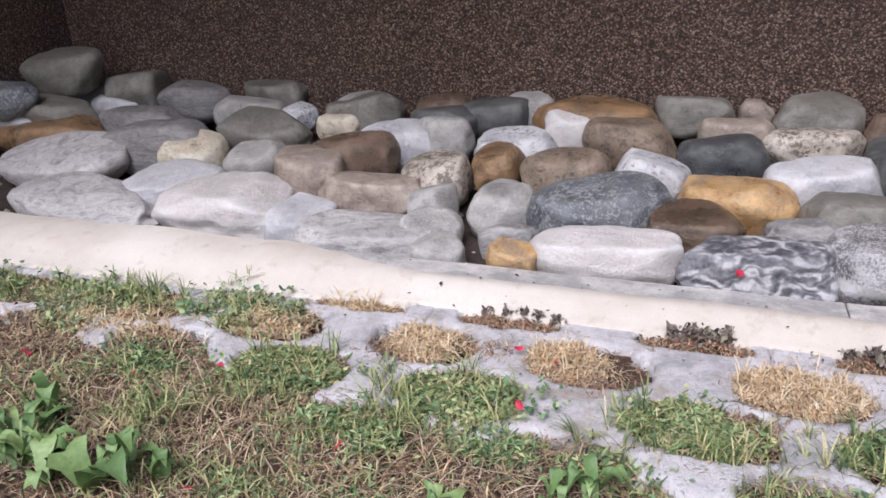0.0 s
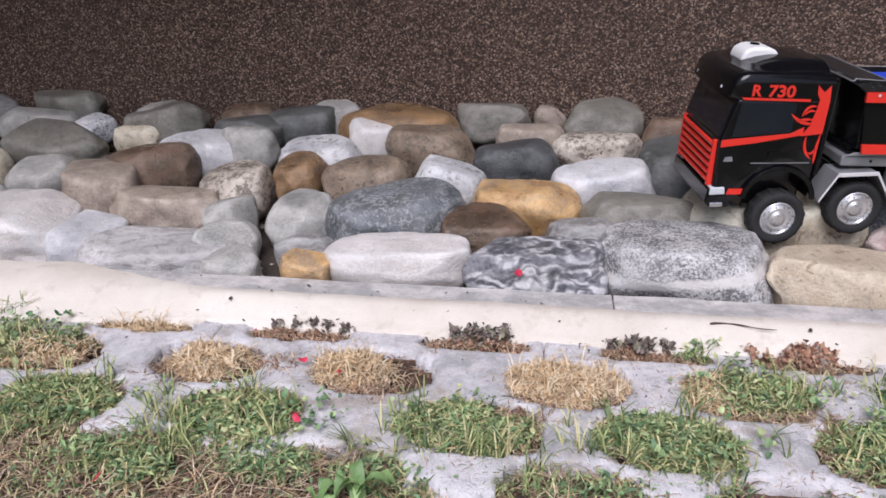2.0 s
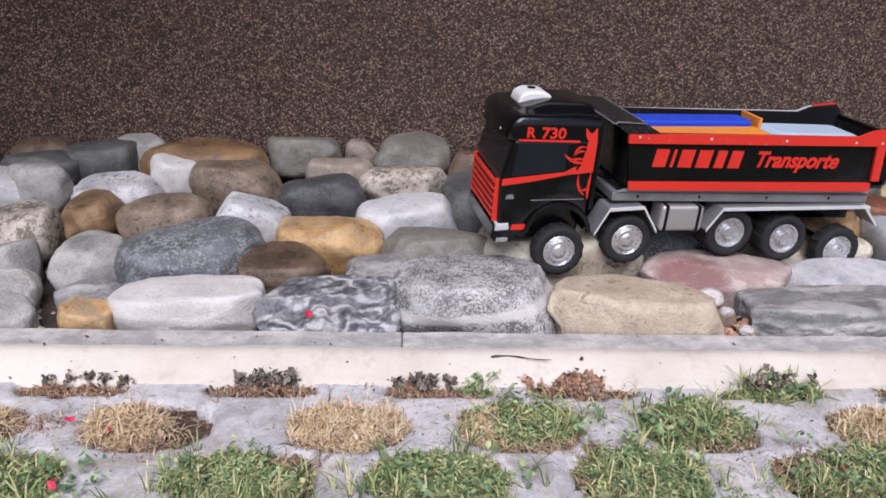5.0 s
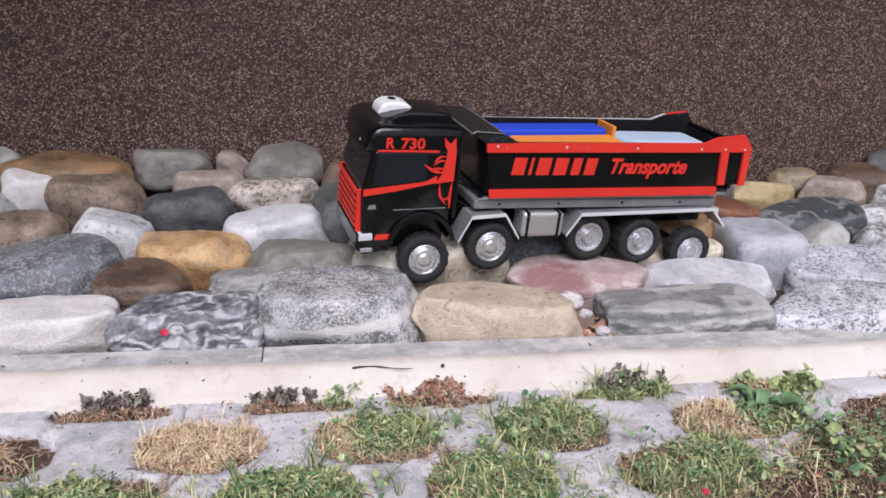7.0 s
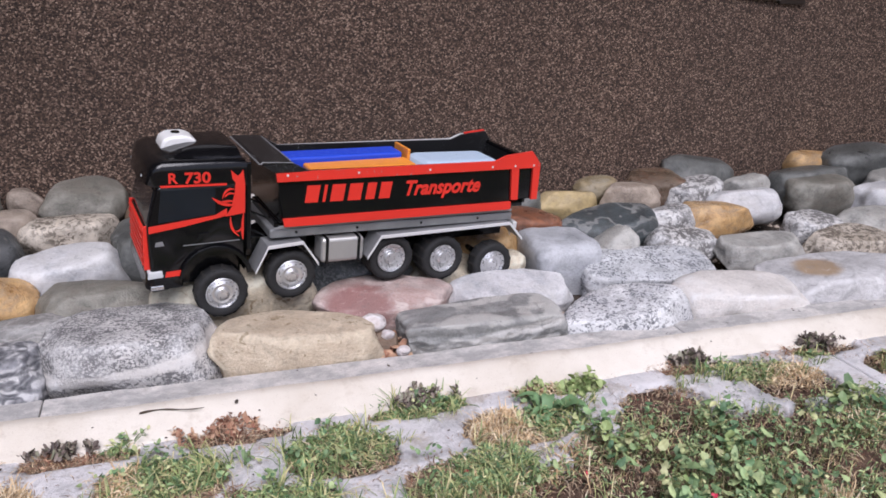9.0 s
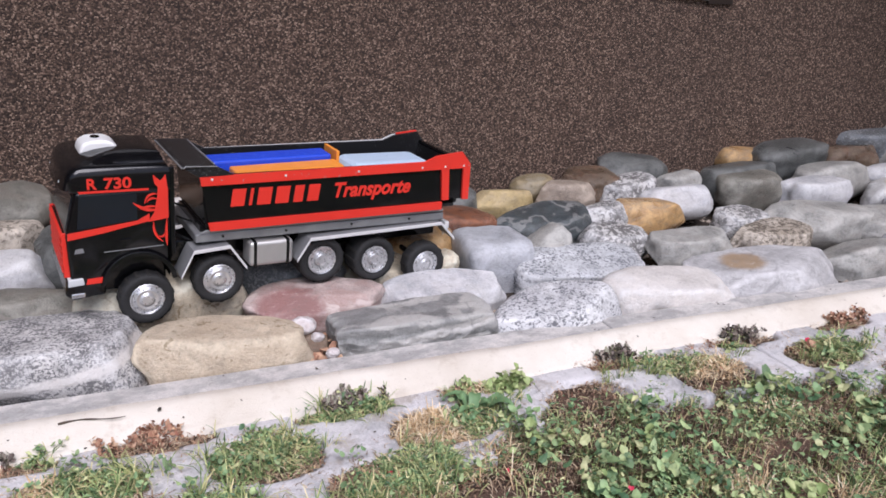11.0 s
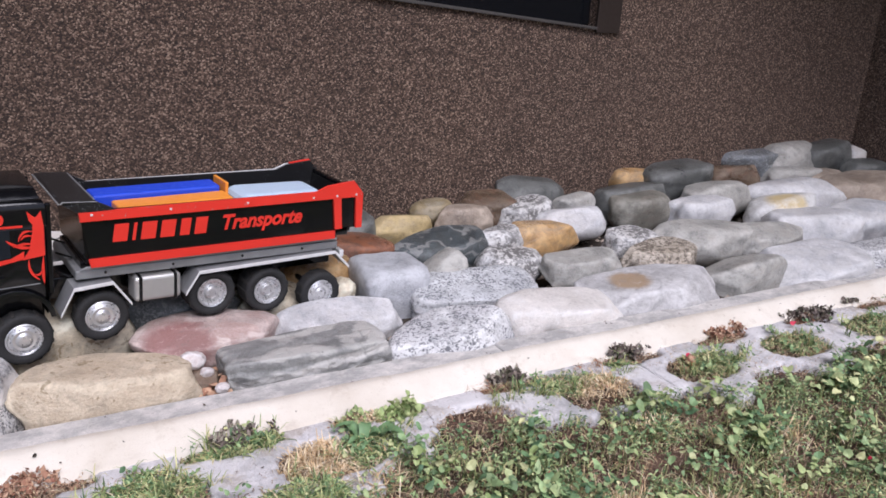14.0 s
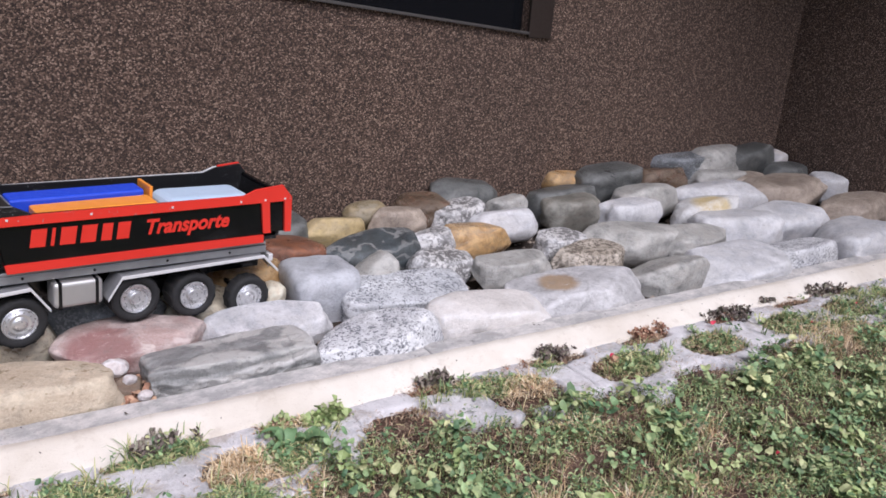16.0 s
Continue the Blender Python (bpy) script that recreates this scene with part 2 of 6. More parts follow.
ROCKS = {
    "white": (rock("white_rock", (0.56, 0.525, 0.49), (0.73, 0.69, 0.65), 0.6, calm=1.0), "smooth white river boulder in the stone bed"),
    "pink_white": (rock("pink_white_rock", (0.5, 0.44, 0.42), (0.68, 0.62, 0.6), 0.6, calm=1.0), "pinkish white pebble"),
    "pale": (rock("pale_rock", (0.38, 0.39, 0.41), (0.62, 0.61, 0.615), 0.6, calm=0.4, alt=(0.5, 0.49, 0.48)), "pale grey rounded river boulder in the stone bed"),
    "grey": (rock("grey_rock", (0.22, 0.22, 0.205), (0.44, 0.43, 0.4), 0.6, alt=(0.33, 0.31, 0.28)), "mid-grey rounded river boulder in the stone bed"),
    "slate": (rock("slate_rock", (0.045, 0.049, 0.048), (0.145, 0.15, 0.143), 0.4), "dark slate-grey rounded boulder in the stone bed"),
    "black": (rock("black_rock", (0.022, 0.025, 0.028), (0.085, 0.088, 0.09), 0.36, fleck=(0.2, 0.185, 0.16), amount=0.62, fleck_scale=45.0), "nearly black damp boulder in the stone bed"),
    "black_vein": (rock("veined_rock", (0.02, 0.025, 0.03), (0.08, 0.095, 0.1), 0.4, bands=(0.27, 0.27, 0.26), band_scale=13.0, bend=9.0, thin=True, alt=(0.05, 0.052, 0.05)), "black boulder with thin white mineral lines"),
    "brown": (rock("brown_rock", (0.05, 0.034, 0.023), (0.17, 0.12, 0.08), 0.32, alt=(0.15, 0.08, 0.05)), "dark brown damp boulder in the stone bed"),
    "brown_ochre": (rock("brown_ochre_rock", (0.09, 0.055, 0.03), (0.34, 0.2, 0.09), 0.34, 11.0, alt=(0.12, 0.09, 0.065)), "ochre and brown damp boulder in the stone bed"),
    "olive": (rock("olive_rock", (0.085, 0.068, 0.035), (0.27, 0.21, 0.115), 0.35, 11.0, alt=(0.33, 0.3, 0.24)), "olive-brown rounded boulder in the stone bed"),
    "rust": (rock("rust_rock", (0.05, 0.024, 0.018), (0.3, 0.115, 0.055), 0.34, 12.0, alt=(0.07, 0.045, 0.036)), "rust-red boulder in the stone bed"),
    "ochre": (rock("ochre_rock", (0.25, 0.125, 0.045), (0.6, 0.38, 0.17), 0.34, 20.0, alt=(0.26, 0.2, 0.145)), "orange ochre boulder in the stone bed"),
    "yellow": (rock("yellow_rock", (0.27, 0.195, 0.08), (0.5, 0.385, 0.19), 0.45, 10.0, alt=(0.4, 0.32, 0.2)), "yellowish oval boulder near the wall"),
    "yellow_pale": (rock("yellow_pale_rock", (0.46, 0.45, 0.43), (0.64, 0.63, 0.61), 0.6, 12.0, patch=((-0.02, -0.02, 0.062), 0.07, (0.6, 0.46, 0.2))), "pale boulder with a yellow stain"),
    "cream": (rock("cream_rock", (0.5, 0.42, 0.3), (0.7, 0.62, 0.48), 0.65, 12.0, fleck=(0.3, 0.22, 0.13), amount=0.585, fleck_scale=80.0), "cream-coloured pitted boulder in the stone bed"),
    "sand": (rock("sand_rock", (0.38, 0.3, 0.215), (0.6, 0.51, 0.385), 0.6, 10.0, alt=(0.44, 0.355, 0.255), fleck=(0.24, 0.18, 0.1), amount=0.6, fleck_scale=70.0), "long sandy-yellow boulder beside the kerb"),
    "moss": (rock("moss_grey_rock", (0.1, 0.097, 0.08), (0.25, 0.24, 0.205), 0.5, 12.0, alt=(0.17, 0.15, 0.125)), "grey-green weathered boulder in the stone bed"),
    "umber": (rock("umber_rock", (0.12, 0.085, 0.058), (0.3, 0.225, 0.155), 0.5, 18.0, fleck=(0.07, 0.055, 0.045), amount=0.55, fleck_scale=100.0, alt=(0.2, 0.165, 0.125)), "grainy umber-brown boulder in the stone bed"),
    "tan": (rock("tan_rock", (0.2, 0.155, 0.12), (0.42, 0.35, 0.285), 0.55), "tan rounded boulder in the stone bed"),
    "pink": (rock("pink_rock", (0.32, 0.23, 0.205), (0.52, 0.43, 0.4), 0.5, 16.0, alt=(0.38, 0.25, 0.22), patch=((-0.035, -0.04, 0.03), 0.066, (0.25, 0.11, 0.1)), fleck=(0.64, 0.55, 0.51), amount=0.57, fleck_scale=24.0), "pink-red boulder with pale marks"),
    "speck": (rock("speckled_rock", (0.5, 0.5, 0.52), (0.72, 0.72, 0.72), 0.6, fleck=(0.1, 0.105, 0.12), amount=0.54, fleck_scale=190.0), "white boulder with dark grey speckles"),
    "blotch": (rock("blotched_rock", (0.46, 0.45, 0.44), (0.66, 0.65, 0.63), 0.6, fleck=(0.085, 0.08, 0.078), amount=0.492, fleck_scale=95.0, alt=(0.4, 0.38, 0.36)), "white boulder with coarse black blotches"),
    "speck_slab": (rock("flat_speckled_rock", (0.42, 0.43, 0.45), (0.64, 0.65, 0.66), 0.6, fleck=(0.1, 0.105, 0.12), amount=0.54, fleck_scale=190.0), "long flat speckled grey boulder"),
    "speck_pale": (rock("pale_speckled_rock", (0.42, 0.43, 0.45), (0.66, 0.65, 0.64), 0.6, fleck=(0.2, 0.19, 0.18), amount=0.56, fleck_scale=90.0), "pale speckled grey boulder in the stone bed"),
    "speck_tan": (rock("tan_speckled_rock", (0.33, 0.28, 0.22), (0.56, 0.5, 0.42), 0.6, fleck=(0.1, 0.08, 0.06), amount=0.515, fleck_scale=100.0), "tan boulder with coarse dark grain"),
    "slate_speck": (rock("dark_speckled_rock", (0.07, 0.08, 0.09), (0.19, 0.205, 0.22), 0.5, fleck=(0.36, 0.37, 0.37), amount=0.535, fleck_scale=170.0, alt=(0.1, 0.1, 0.095)), "dark blue-grey boulder with light flecks"),
    "layered": (rock("layered_rock", (0.17, 0.17, 0.17), (0.33, 0.325, 0.31), 0.55, bands=(0.42, 0.4, 0.385), band_scale=30.0, bend=11.0, thin=True, alt=(0.24, 0.225, 0.21)), "grey boulder with pale layered bands"),
    "marble": (rock("marbled_rock", (0.1, 0.105, 0.12), (0.26, 0.26, 0.28), 0.5, swirl=((0.22, (0.05, 0.052, 0.06)), (0.45, (0.17, 0.172, 0.18)), (0.6, (0.36, 0.36, 0.365)), (0.74, (0.68, 0.67, 0.665))), patch=((0.02, -0.06, 0.02), 0.026, (0.62, 0.61, 0.6))), "black and white marbled boulder beside the kerb"),
    "granite": (rock("granite_rock", (0.4, 0.39, 0.385), (0.64, 0.62, 0.6), 0.65, fleck=(0.09, 0.09, 0.095), amount=0.508, fleck_scale=270.0, belt=(0.68, 0.65, 0.62)), "large speckled granite boulder with a white band"),
    "slab": (rock("slab_rock", (0.19, 0.193, 0.187), (0.29, 0.29, 0.28), 0.5, 30.0, bands=(0.5, 0.49, 0.46), band_scale=7.0, bend=5.0, thin=True, calm=0.2, belt=(0.54, 0.525, 0.5)), "flat-topped grey slab stone beside the kerb"),
    "block": (rock("block_rock", (0.27, 0.28, 0.3), (0.46, 0.47, 0.495), 0.6, alt=(0.36, 0.365, 0.38)), "blocky blue-grey stone in the stone bed"),
    "flaky": (rock("flaky_rock", (0.2, 0.19, 0.185), (0.5, 0.48, 0.47), 0.65, streak=((0.3, (0.13, 0.12, 0.11)), (0.42, (0.34, 0.32, 0.31)), (0.52, (0.52, 0.505, 0.49)), (0.7, (0.66, 0.64, 0.62)))), "pale flaky boulder with dark streaks"),
    "flaky_dark": (rock("dark_flaky_rock", (0.08, 0.078, 0.078), (0.26, 0.25, 0.245), 0.6, streak=((0.32, (0.07, 0.066, 0.064)), (0.46, (0.17, 0.163, 0.158)), (0.58, (0.27, 0.26, 0.25)), (0.72, (0.46, 0.44, 0.42)))), "dark grey flaky boulder in the stone bed"),
    "rustpatch": (rock("rust_patch_rock", (0.38, 0.37, 0.37), (0.58, 0.57, 0.57), 0.6, 10.0, patch=((-0.04, 0.01, 0.074), 0.052, (0.36, 0.24, 0.13))), "pale grey boulder with a rusty brown patch"),
}


def wall_material():
    """Brown pebble-dash render: small grains from near black to tan."""
    m = Nodes("pebble_dash", 0.75)
    g = m.cells(m.obj, 330.0)
    d = m.cells(m.obj, 330.0, "Distance")
    sep = m.t.nodes.new("ShaderNodeSeparateColor")
    m.put(sep.inputs[0], g)
    c = m.ramp(sep.outputs[0], (0.0, (0.02, 0.0118, 0.0084)), (0.4, (0.064, 0.0388, 0.0274)), (0.66, (0.14, 0.0885, 0.0625)), (0.86, (0.255, 0.17, 0.124)), (1.0, (0.5, 0.365, 0.275)))
    big = m.noise(m.obj, 2.2, 4.0)
    c = m.mix(m.ramp(big, (0.3, G3(0.0)), (0.75, G3(0.3))), c, (0.05, 0.034, 0.028))
    inv = m.ramp(d, (0.0, G3(1)), (0.7, G3(0)))
    return m.done(c, inv, 0.8, 0.004)


def concrete(name, dark, light, rough=0.85, worn=(0.2, 0.19, 0.17)):
    m = Nodes(name, rough)
    v = m.own()
    big, mid, fine = m.noise(v, 4.0, 6.0, 0.65), m.noise(v, 26.0, 6.0, 0.7), m.noise(v, 330.0, 3.0, 0.7)
    c = m.mix(m.ramp(big, (0.3, G3(0)), (0.7, G3(1))), dark, light)
    c = m.mix(m.ramp(mid, (0.56, G3(0)), (0.75, G3(0.55))), c, worn)
    c = m.mix(m.ramp(fine, (0.6, G3(0)), (0.75, G3(0.5))), c, worn)
    return m.done(c, m.mix(0.5, mid, fine), 0.4, 0.003)


def kerb_material():
    """Grey concrete whose skin has scaled off in long uneven patches."""
    m = Nodes("kerb_concrete", 0.88)
    v = m.own()
    long, mid, fine = m.noise(m.stretch(v, (0.75, 1.1, 1.0)), 21.0, 8.0, 0.75, 0.2), m.noise(v, 34.0, 6.0, 0.7), m.noise(v, 300.0, 3.0, 0.7)
    c = m.mix(m.ramp(long, (0.42, G3(0)), (0.56, G3(1))), (0.36, 0.35, 0.34), (0.56, 0.535, 0.51))
    c = m.mix(m.ramp(long, (0.59, G3(0)), (0.63, G3(0.7))), c, (0.72, 0.68, 0.63))
    c = m.mix(m.ramp(mid, (0.55, G3(0)), (0.7, G3(0.6))), c, (0.27, 0.25, 0.225))
    c = m.mix(m.ramp(fine, (0.58, G3(0)), (0.72, G3(0.55))), c, (0.2, 0.185, 0.17))
    return m.done(c, m.mix(0.5, long, fine), 0.6, 0.004)


def earth(name, dark, light):
    m = Nodes(name, 0.95)
    big, fine = m.noise(m.obj, 9.0, 6.0, 0.7), m.noise(m.obj, 180.0, 4.0, 0.7)
    c = m.mix(m.ramp(m.mix(0.5, big, fine), (0.38, G3(0)), (0.62, G3(1))), dark, light)
    return m.done(c, fine, 0.9, 0.006)


def leafy(name, *shades, rough=0.6):
    """Blades and leaves, each with a shade of its own out of several."""
    m = Nodes(name, rough)
    geo = m.t.nodes.new("ShaderNodeNewGeometry")
    step = 1.0 / (len(shades) - 1)
    c = m.ramp(geo.outputs["Random Per Island"], *((k * step, s) for k, s in enumerate(shades)))
    c = m.mix(m.ramp(m.noise(m.obj, 45.0), (0.35, G3(0)), (0.7, G3(0.55))), c, tuple(x * 0.55 for x in shades[0]))
    return m.done(c)


MAT_WALL = wall_material()
MAT_KERB = kerb_material()
MAT_HAUNCH = concrete("cream_concrete", (0.56, 0.5, 0.42), (0.765, 0.72, 0.645), 0.85, (0.4, 0.33, 0.26))
def paver_material():
    """Pale blue-grey concrete, stained brown in patches and gritty."""
    m = Nodes("paver_concrete", 0.88)
    v = m.own()
    big, mid, fine = m.noise(m.obj, 7.0, 7.0, 0.7, 0.6), m.noise(m.obj, 30.0, 7.0, 0.75, 0.4), m.noise(v, 300.0, 3.0, 0.75)
    c = m.mix(m.ramp(m.mix(0.5, big, mid), (0.4, G3(0)), (0.54, G3(1))), (0.4, 0.395, 0.4), (0.66, 0.64, 0.645))
    c = m.mix(m.ramp(m.noise(m.obj, 11.0, 7.0, 0.72, 1.0), (0.54, G3(0)), (0.66, G3(0.7))), c, (0.36, 0.3, 0.24))
    c = m.mix(m.ramp(m.noise(m.obj, 60.0, 5.0, 0.7), (0.6, G3(0)), (0.7, G3(0.65))), c, (0.2, 0.17, 0.15))
    c = m.mix(m.ramp(fine, (0.58, G3(0)), (0.72, G3(0.55))), c, (0.22, 0.2, 0.185))
    return m.done(c, m.mix(0.5, mid, fine), 0.8, 0.005)


MAT_PAVER = paver_material()
MAT_SOIL = earth("soil", (0.04, 0.024, 0.017), (0.22, 0.135, 0.095))
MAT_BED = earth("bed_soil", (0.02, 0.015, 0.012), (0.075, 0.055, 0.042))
MAT_DRY = leafy("dry_blades", (0.52, 0.34, 0.18), (0.76, 0.56, 0.32), (0.87, 0.7, 0.46), (0.92, 0.82, 0.62), rough=0.75)
MAT_THATCH = leafy("thatch_blades", (0.155, 0.096, 0.062), (0.319, 0.219, 0.142), (0.493, 0.365, 0.237), (0.675, 0.547, 0.392), rough=0.8)
MAT_GREEN = leafy("green_blades", (0.073, 0.128, 0.046), (0.18, 0.27, 0.098), (0.335, 0.42, 0.165), (0.53, 0.545, 0.235), (0.8, 0.68, 0.38))
MAT_CLOVER = leafy("clover_leaves", (0.084, 0.158, 0.07), (0.225, 0.325, 0.14), (0.43, 0.505, 0.23), (0.7, 0.68, 0.36))
MAT_LIME = leafy("lime_leaves", (0.2, 0.28, 0.09), (0.33, 0.42, 0.16), (0.46, 0.53, 0.24), (0.52, 0.52, 0.28))
MAT_BROAD = leafy("broad_leaves", (0.066, 0.142, 0.066), (0.17, 0.295, 0.13), (0.32, 0.455, 0.205), (0.51, 0.6, 0.285))


def weed_material():
    m = Nodes("weed_leaves", 0.5)
    info = m.t.nodes.new("ShaderNodeObjectInfo")
    c = m.ramp(info.outputs["Random"], (0.0, (0.11, 0.21, 0.075)), (0.5, (0.2, 0.33, 0.12)), (1.0, (0.32, 0.44, 0.17)))
    c = m.mix(m.ramp(m.noise(m.obj, 130.0, 4.0, 0.7), (0.4, G3(0)), (0.7, G3(0.5))), c, (0.12, 0.17, 0.06))
    return m.done(c, m.noise(m.obj, 220.0), 0.4, 0.002)


MAT_WEED = weed_material()
MAT_SEDUM = leafy("dark_succulent", (0.08, 0.062, 0.055), (0.17, 0.13, 0.11), (0.3, 0.24, 0.2), (0.27, 0.28, 0.18))
MAT_RUSSET = leafy("russet_leaves", (0.220, 0.088, 0.055), (0.396, 0.209, 0.132), (0.550, 0.341, 0.220), (0.682, 0.495, 0.341), rough=0.8)
MAT_PETAL = leafy("red_petals", (0.55, 0.02, 0.06), (0.8, 0.06, 0.12))
MAT_DEBRIS = leafy("dark_crumbs", (0.03, 0.025, 0.02), (0.13, 0.09, 0.06), rough=0.9)


# ---- building helpers ----
def mesh_of(name, verts, faces, material, smooth=False):
    me = bpy.data.meshes.new(name)
    me.from_pydata([tuple(v) for v in verts], [], faces)
    me.materials.append(material)
    if smooth:
        me.shade_smooth()
    me.update()
    return me


def thing(name, m, label, category, group="", kind=""):
    ob = new(name)
    ob.empty_display_size = 0.02
    ob.matrix_world = m
    return tagged(ob, label, category, group, kind)


def part(name, bm, material, parent, label=""):
    """Links a bmesh as one mesh object under a thing or a part."""
    me = bpy.data.meshes.new(name)
    bm.to_mesh(me)
    bm.free()
    me.materials.append(material)
    ob = new(name, me)
    ob.parent = parent
    return tagged(ob, label)


def box_bm(x0, x1, y0, y1, z0, z1, bevel=0.0, seg=2):
    bm = bmesh.new()
    bmesh.ops.create_cube(bm, size=1.0)
    for v in bm.verts:
        v.co = (x0 + (v.co.x + 0.5) * (x1 - x0), y0 + (v.co.y + 0.5) * (y1 - y0), z0 + (v.co.z + 0.5) * (z1 - z0))
    if bevel:
        bmesh.ops.bevel(bm, geom=bm.edges[:], offset=bevel, segments=seg, affect="EDGES", profile=0.5)
    return bm


def prism_bm(outline, y0, y1, bevel=0.0, seg=2):
    """An outline in x and z drawn out from y0 to y1."""
    bm = bmesh.new()
    a = [bm.verts.new((x, y0, z)) for x, z in outline]
    b = [bm.verts.new((x, y1, z)) for x, z in outline]
    n = len(outline)
    bm.faces.new(a)
    bm.faces.new(b[::-1])
    for i in range(n):
        bm.faces.new((a[i], b[i], b[(i + 1) % n], a[(i + 1) % n]))
    bmesh.ops.recalc_face_normals(bm, faces=bm.faces[:])
    if bevel:
        bmesh.ops.bevel(bm, geom=bm.edges[:], offset=bevel, segments=seg, affect="EDGES", profile=0.5)
    return bm


def lathe_bm(profile, segments=32, cap=True):
    """A profile of (radius, along) turned about the y axis."""
    bm = bmesh.new()
    rings = []
    for r, a in profile:
        rings.append([bm.verts.new((r * math.cos(2 * math.pi * k / segments), a, r * math.sin(2 * math.pi * k / segments))) for k in range(segments)])
    for p, q in zip(rings, rings[1:]):
        for k in range(segments):
            j = (k + 1) % segments
            bm.faces.new((p[k], p[j], q[j], q[k]))
    if cap:
        bm.faces.new(rings[0][::-1])
    bm.faces.new(rings[-1])
    bmesh.ops.recalc_face_normals(bm, faces=bm.faces[:])
    for f in bm.faces:
        f.smooth = True
    return bm


# ---- setting ----
def setting(name, bm, material, label):
    me = bpy.data.meshes.new(name)
    bm.to_mesh(me)
    bm.free()
    me.materials.append(material)
    return tagged(new(name, me), label, kind="structure")


WALL_Y, LEFT_X, RIGHT_X = 0.75, -1.86, 3.04
GX = (0.15, 1.74)            # the dark basement window in the wall, its sill falling a little to the east
GZ = (0.565, 1.25)
SLOPE = 0.0765


def sloped(x0, x1, y0, y1, z0, z1, bevel=0.0):
    """A bar along the sloping sill, z0 and z1 counted from its east end."""
    f = lambda x, z: (x, z + SLOPE * (GX[1] - x))
    return prism_bm([f(x0, z0), f(x1, z0), f(x1, z1), f(x0, z1)], y0, y1, bevel)


setting("wall_north_left", box_bm(LEFT_X, GX[0], WALL_Y, WALL_Y + 0.25, -0.1, 2.35), MAT_WALL, "brown pebble-dash house wall behind the stone bed")
setting("wall_north_right", box_bm(GX[1], RIGHT_X, WALL_Y, WALL_Y + 0.25, -0.1, 2.35), MAT_WALL, "brown pebble-dash house wall behind the stone bed")
setting("wall_north_sill", prism_bm([(GX[0], -0.1), (GX[1], -0.1), (GX[1], GZ[0]), (GX[0], GZ[0] + SLOPE * (GX[1] - GX[0]))], WALL_Y, WALL_Y + 0.25), MAT_WALL, "brown pebble-dash house wall under the window")
setting("wall_north_head", box_bm(GX[0], GX[1], WALL_Y, WALL_Y + 0.25, GZ[1], 2.35), MAT_WALL, "brown pebble-dash house wall over the window")
# real returns at the corners, carried up and forward unseen to shade the ends
setting("wall_west", box_bm(LEFT_X - 0.3, LEFT_X, -1.2, WALL_Y + 0.25, -0.1, 4.6), MAT_WALL, "brown pebble-dash wall return at the end of the stone bed")
setting("wall_east", box_bm(RIGHT_X, RIGHT_X + 0.3, -3.4, WALL_Y + 0.25, -0.1, 4.6), MAT_WALL, "brown pebble-dash wall return at the end of the stone bed")

# invented slab out of view, blocks sky light from wall and back boulders
setting("roof_overhang", box_bm(LEFT_X - 0.3, RIGHT_X + 0.3, -0.25, WALL_Y + 0.25, 2.35, 2.5), MAT_WALL, "unseen slab added above the house wall to shade it")
# two more added slabs above the view, only there to darken the wall's ends
setting("canopy_west", box_bm(LEFT_X, -0.42, -0.2, WALL_Y, 1.32, 1.42), MAT_WALL, "unseen slab added to shade the end of the stone bed")
setting("canopy_east", box_bm(2.35, RIGHT_X, -0.1, WALL_Y, 1.42, 1.52), MAT_WALL, "unseen slab added to shade the end of the stone bed")
MAT_FRAME = plain("brown_window_frame", 0.5, (0.026, 0.017, 0.013))
MAT_PANE = plain("dark_window_glass", 0.06, (0.006, 0.007, 0.009), 0.05)
MAT_ZINC = plain("window_edge_metal", 0.4, (0.13, 0.12, 0.115), 0.3, 0.5)
window = thing("window_1", pose(0, 0, 0), "dark basement window in a brown frame, closed", "window", kind="structure")
jamb = 0.082
part("window_frame", box_bm(GX[1] - 0.002, GX[1] + jamb, WALL_Y - 0.012, WALL_Y - 0.001, GZ[0] - 0.014, GZ[1] + 0.06, 0.002), MAT_FRAME, window)
part("window_frame", box_bm(GX[0] - jamb, GX[0] + 0.002, WALL_Y - 0.012, WALL_Y - 0.001, GZ[0] - 0.014, GZ[1] + 0.06, 0.002), MAT_FRAME, window)
part("window_frame", box_bm(GX[0] + 0.002, GX[1] - 0.002, WALL_Y - 0.012, WALL_Y - 0.001, GZ[1], GZ[1] + 0.06, 0.002), MAT_FRAME, window)
part("window_sill", sloped(GX[0] + 0.002, GX[1] - 0.002, WALL_Y - 0.014, WALL_Y + 0.03, GZ[0] - 0.006, GZ[0] + 0.002, 0.001), MAT_ZINC, window, "thin metal sill edge")
part("pane", box_bm(GX[0] - 0.001, GX[1] + 0.001, WALL_Y + 0.03, WALL_Y + 0.04, GZ[0] - 0.01, GZ[1] + 0.001), MAT_PANE, window, "dark reflecting glass")

# ground: one sheet to the horizon, with the soil of the bed behind the kerb
setting("ground", box_bm(-60, 60, -80, 60, -0.5, -0.022), MAT_SOIL, "brown soil under thin lawn and grass pavers")
setting("soil_strip", box_bm(LEFT_X, RIGHT_X, -0.1, -0.03, -0.0215, -0.012), MAT_SOIL, "dry soil in the holes along the edging")
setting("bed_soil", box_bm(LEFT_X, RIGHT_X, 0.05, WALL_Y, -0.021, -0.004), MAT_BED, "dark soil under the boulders")

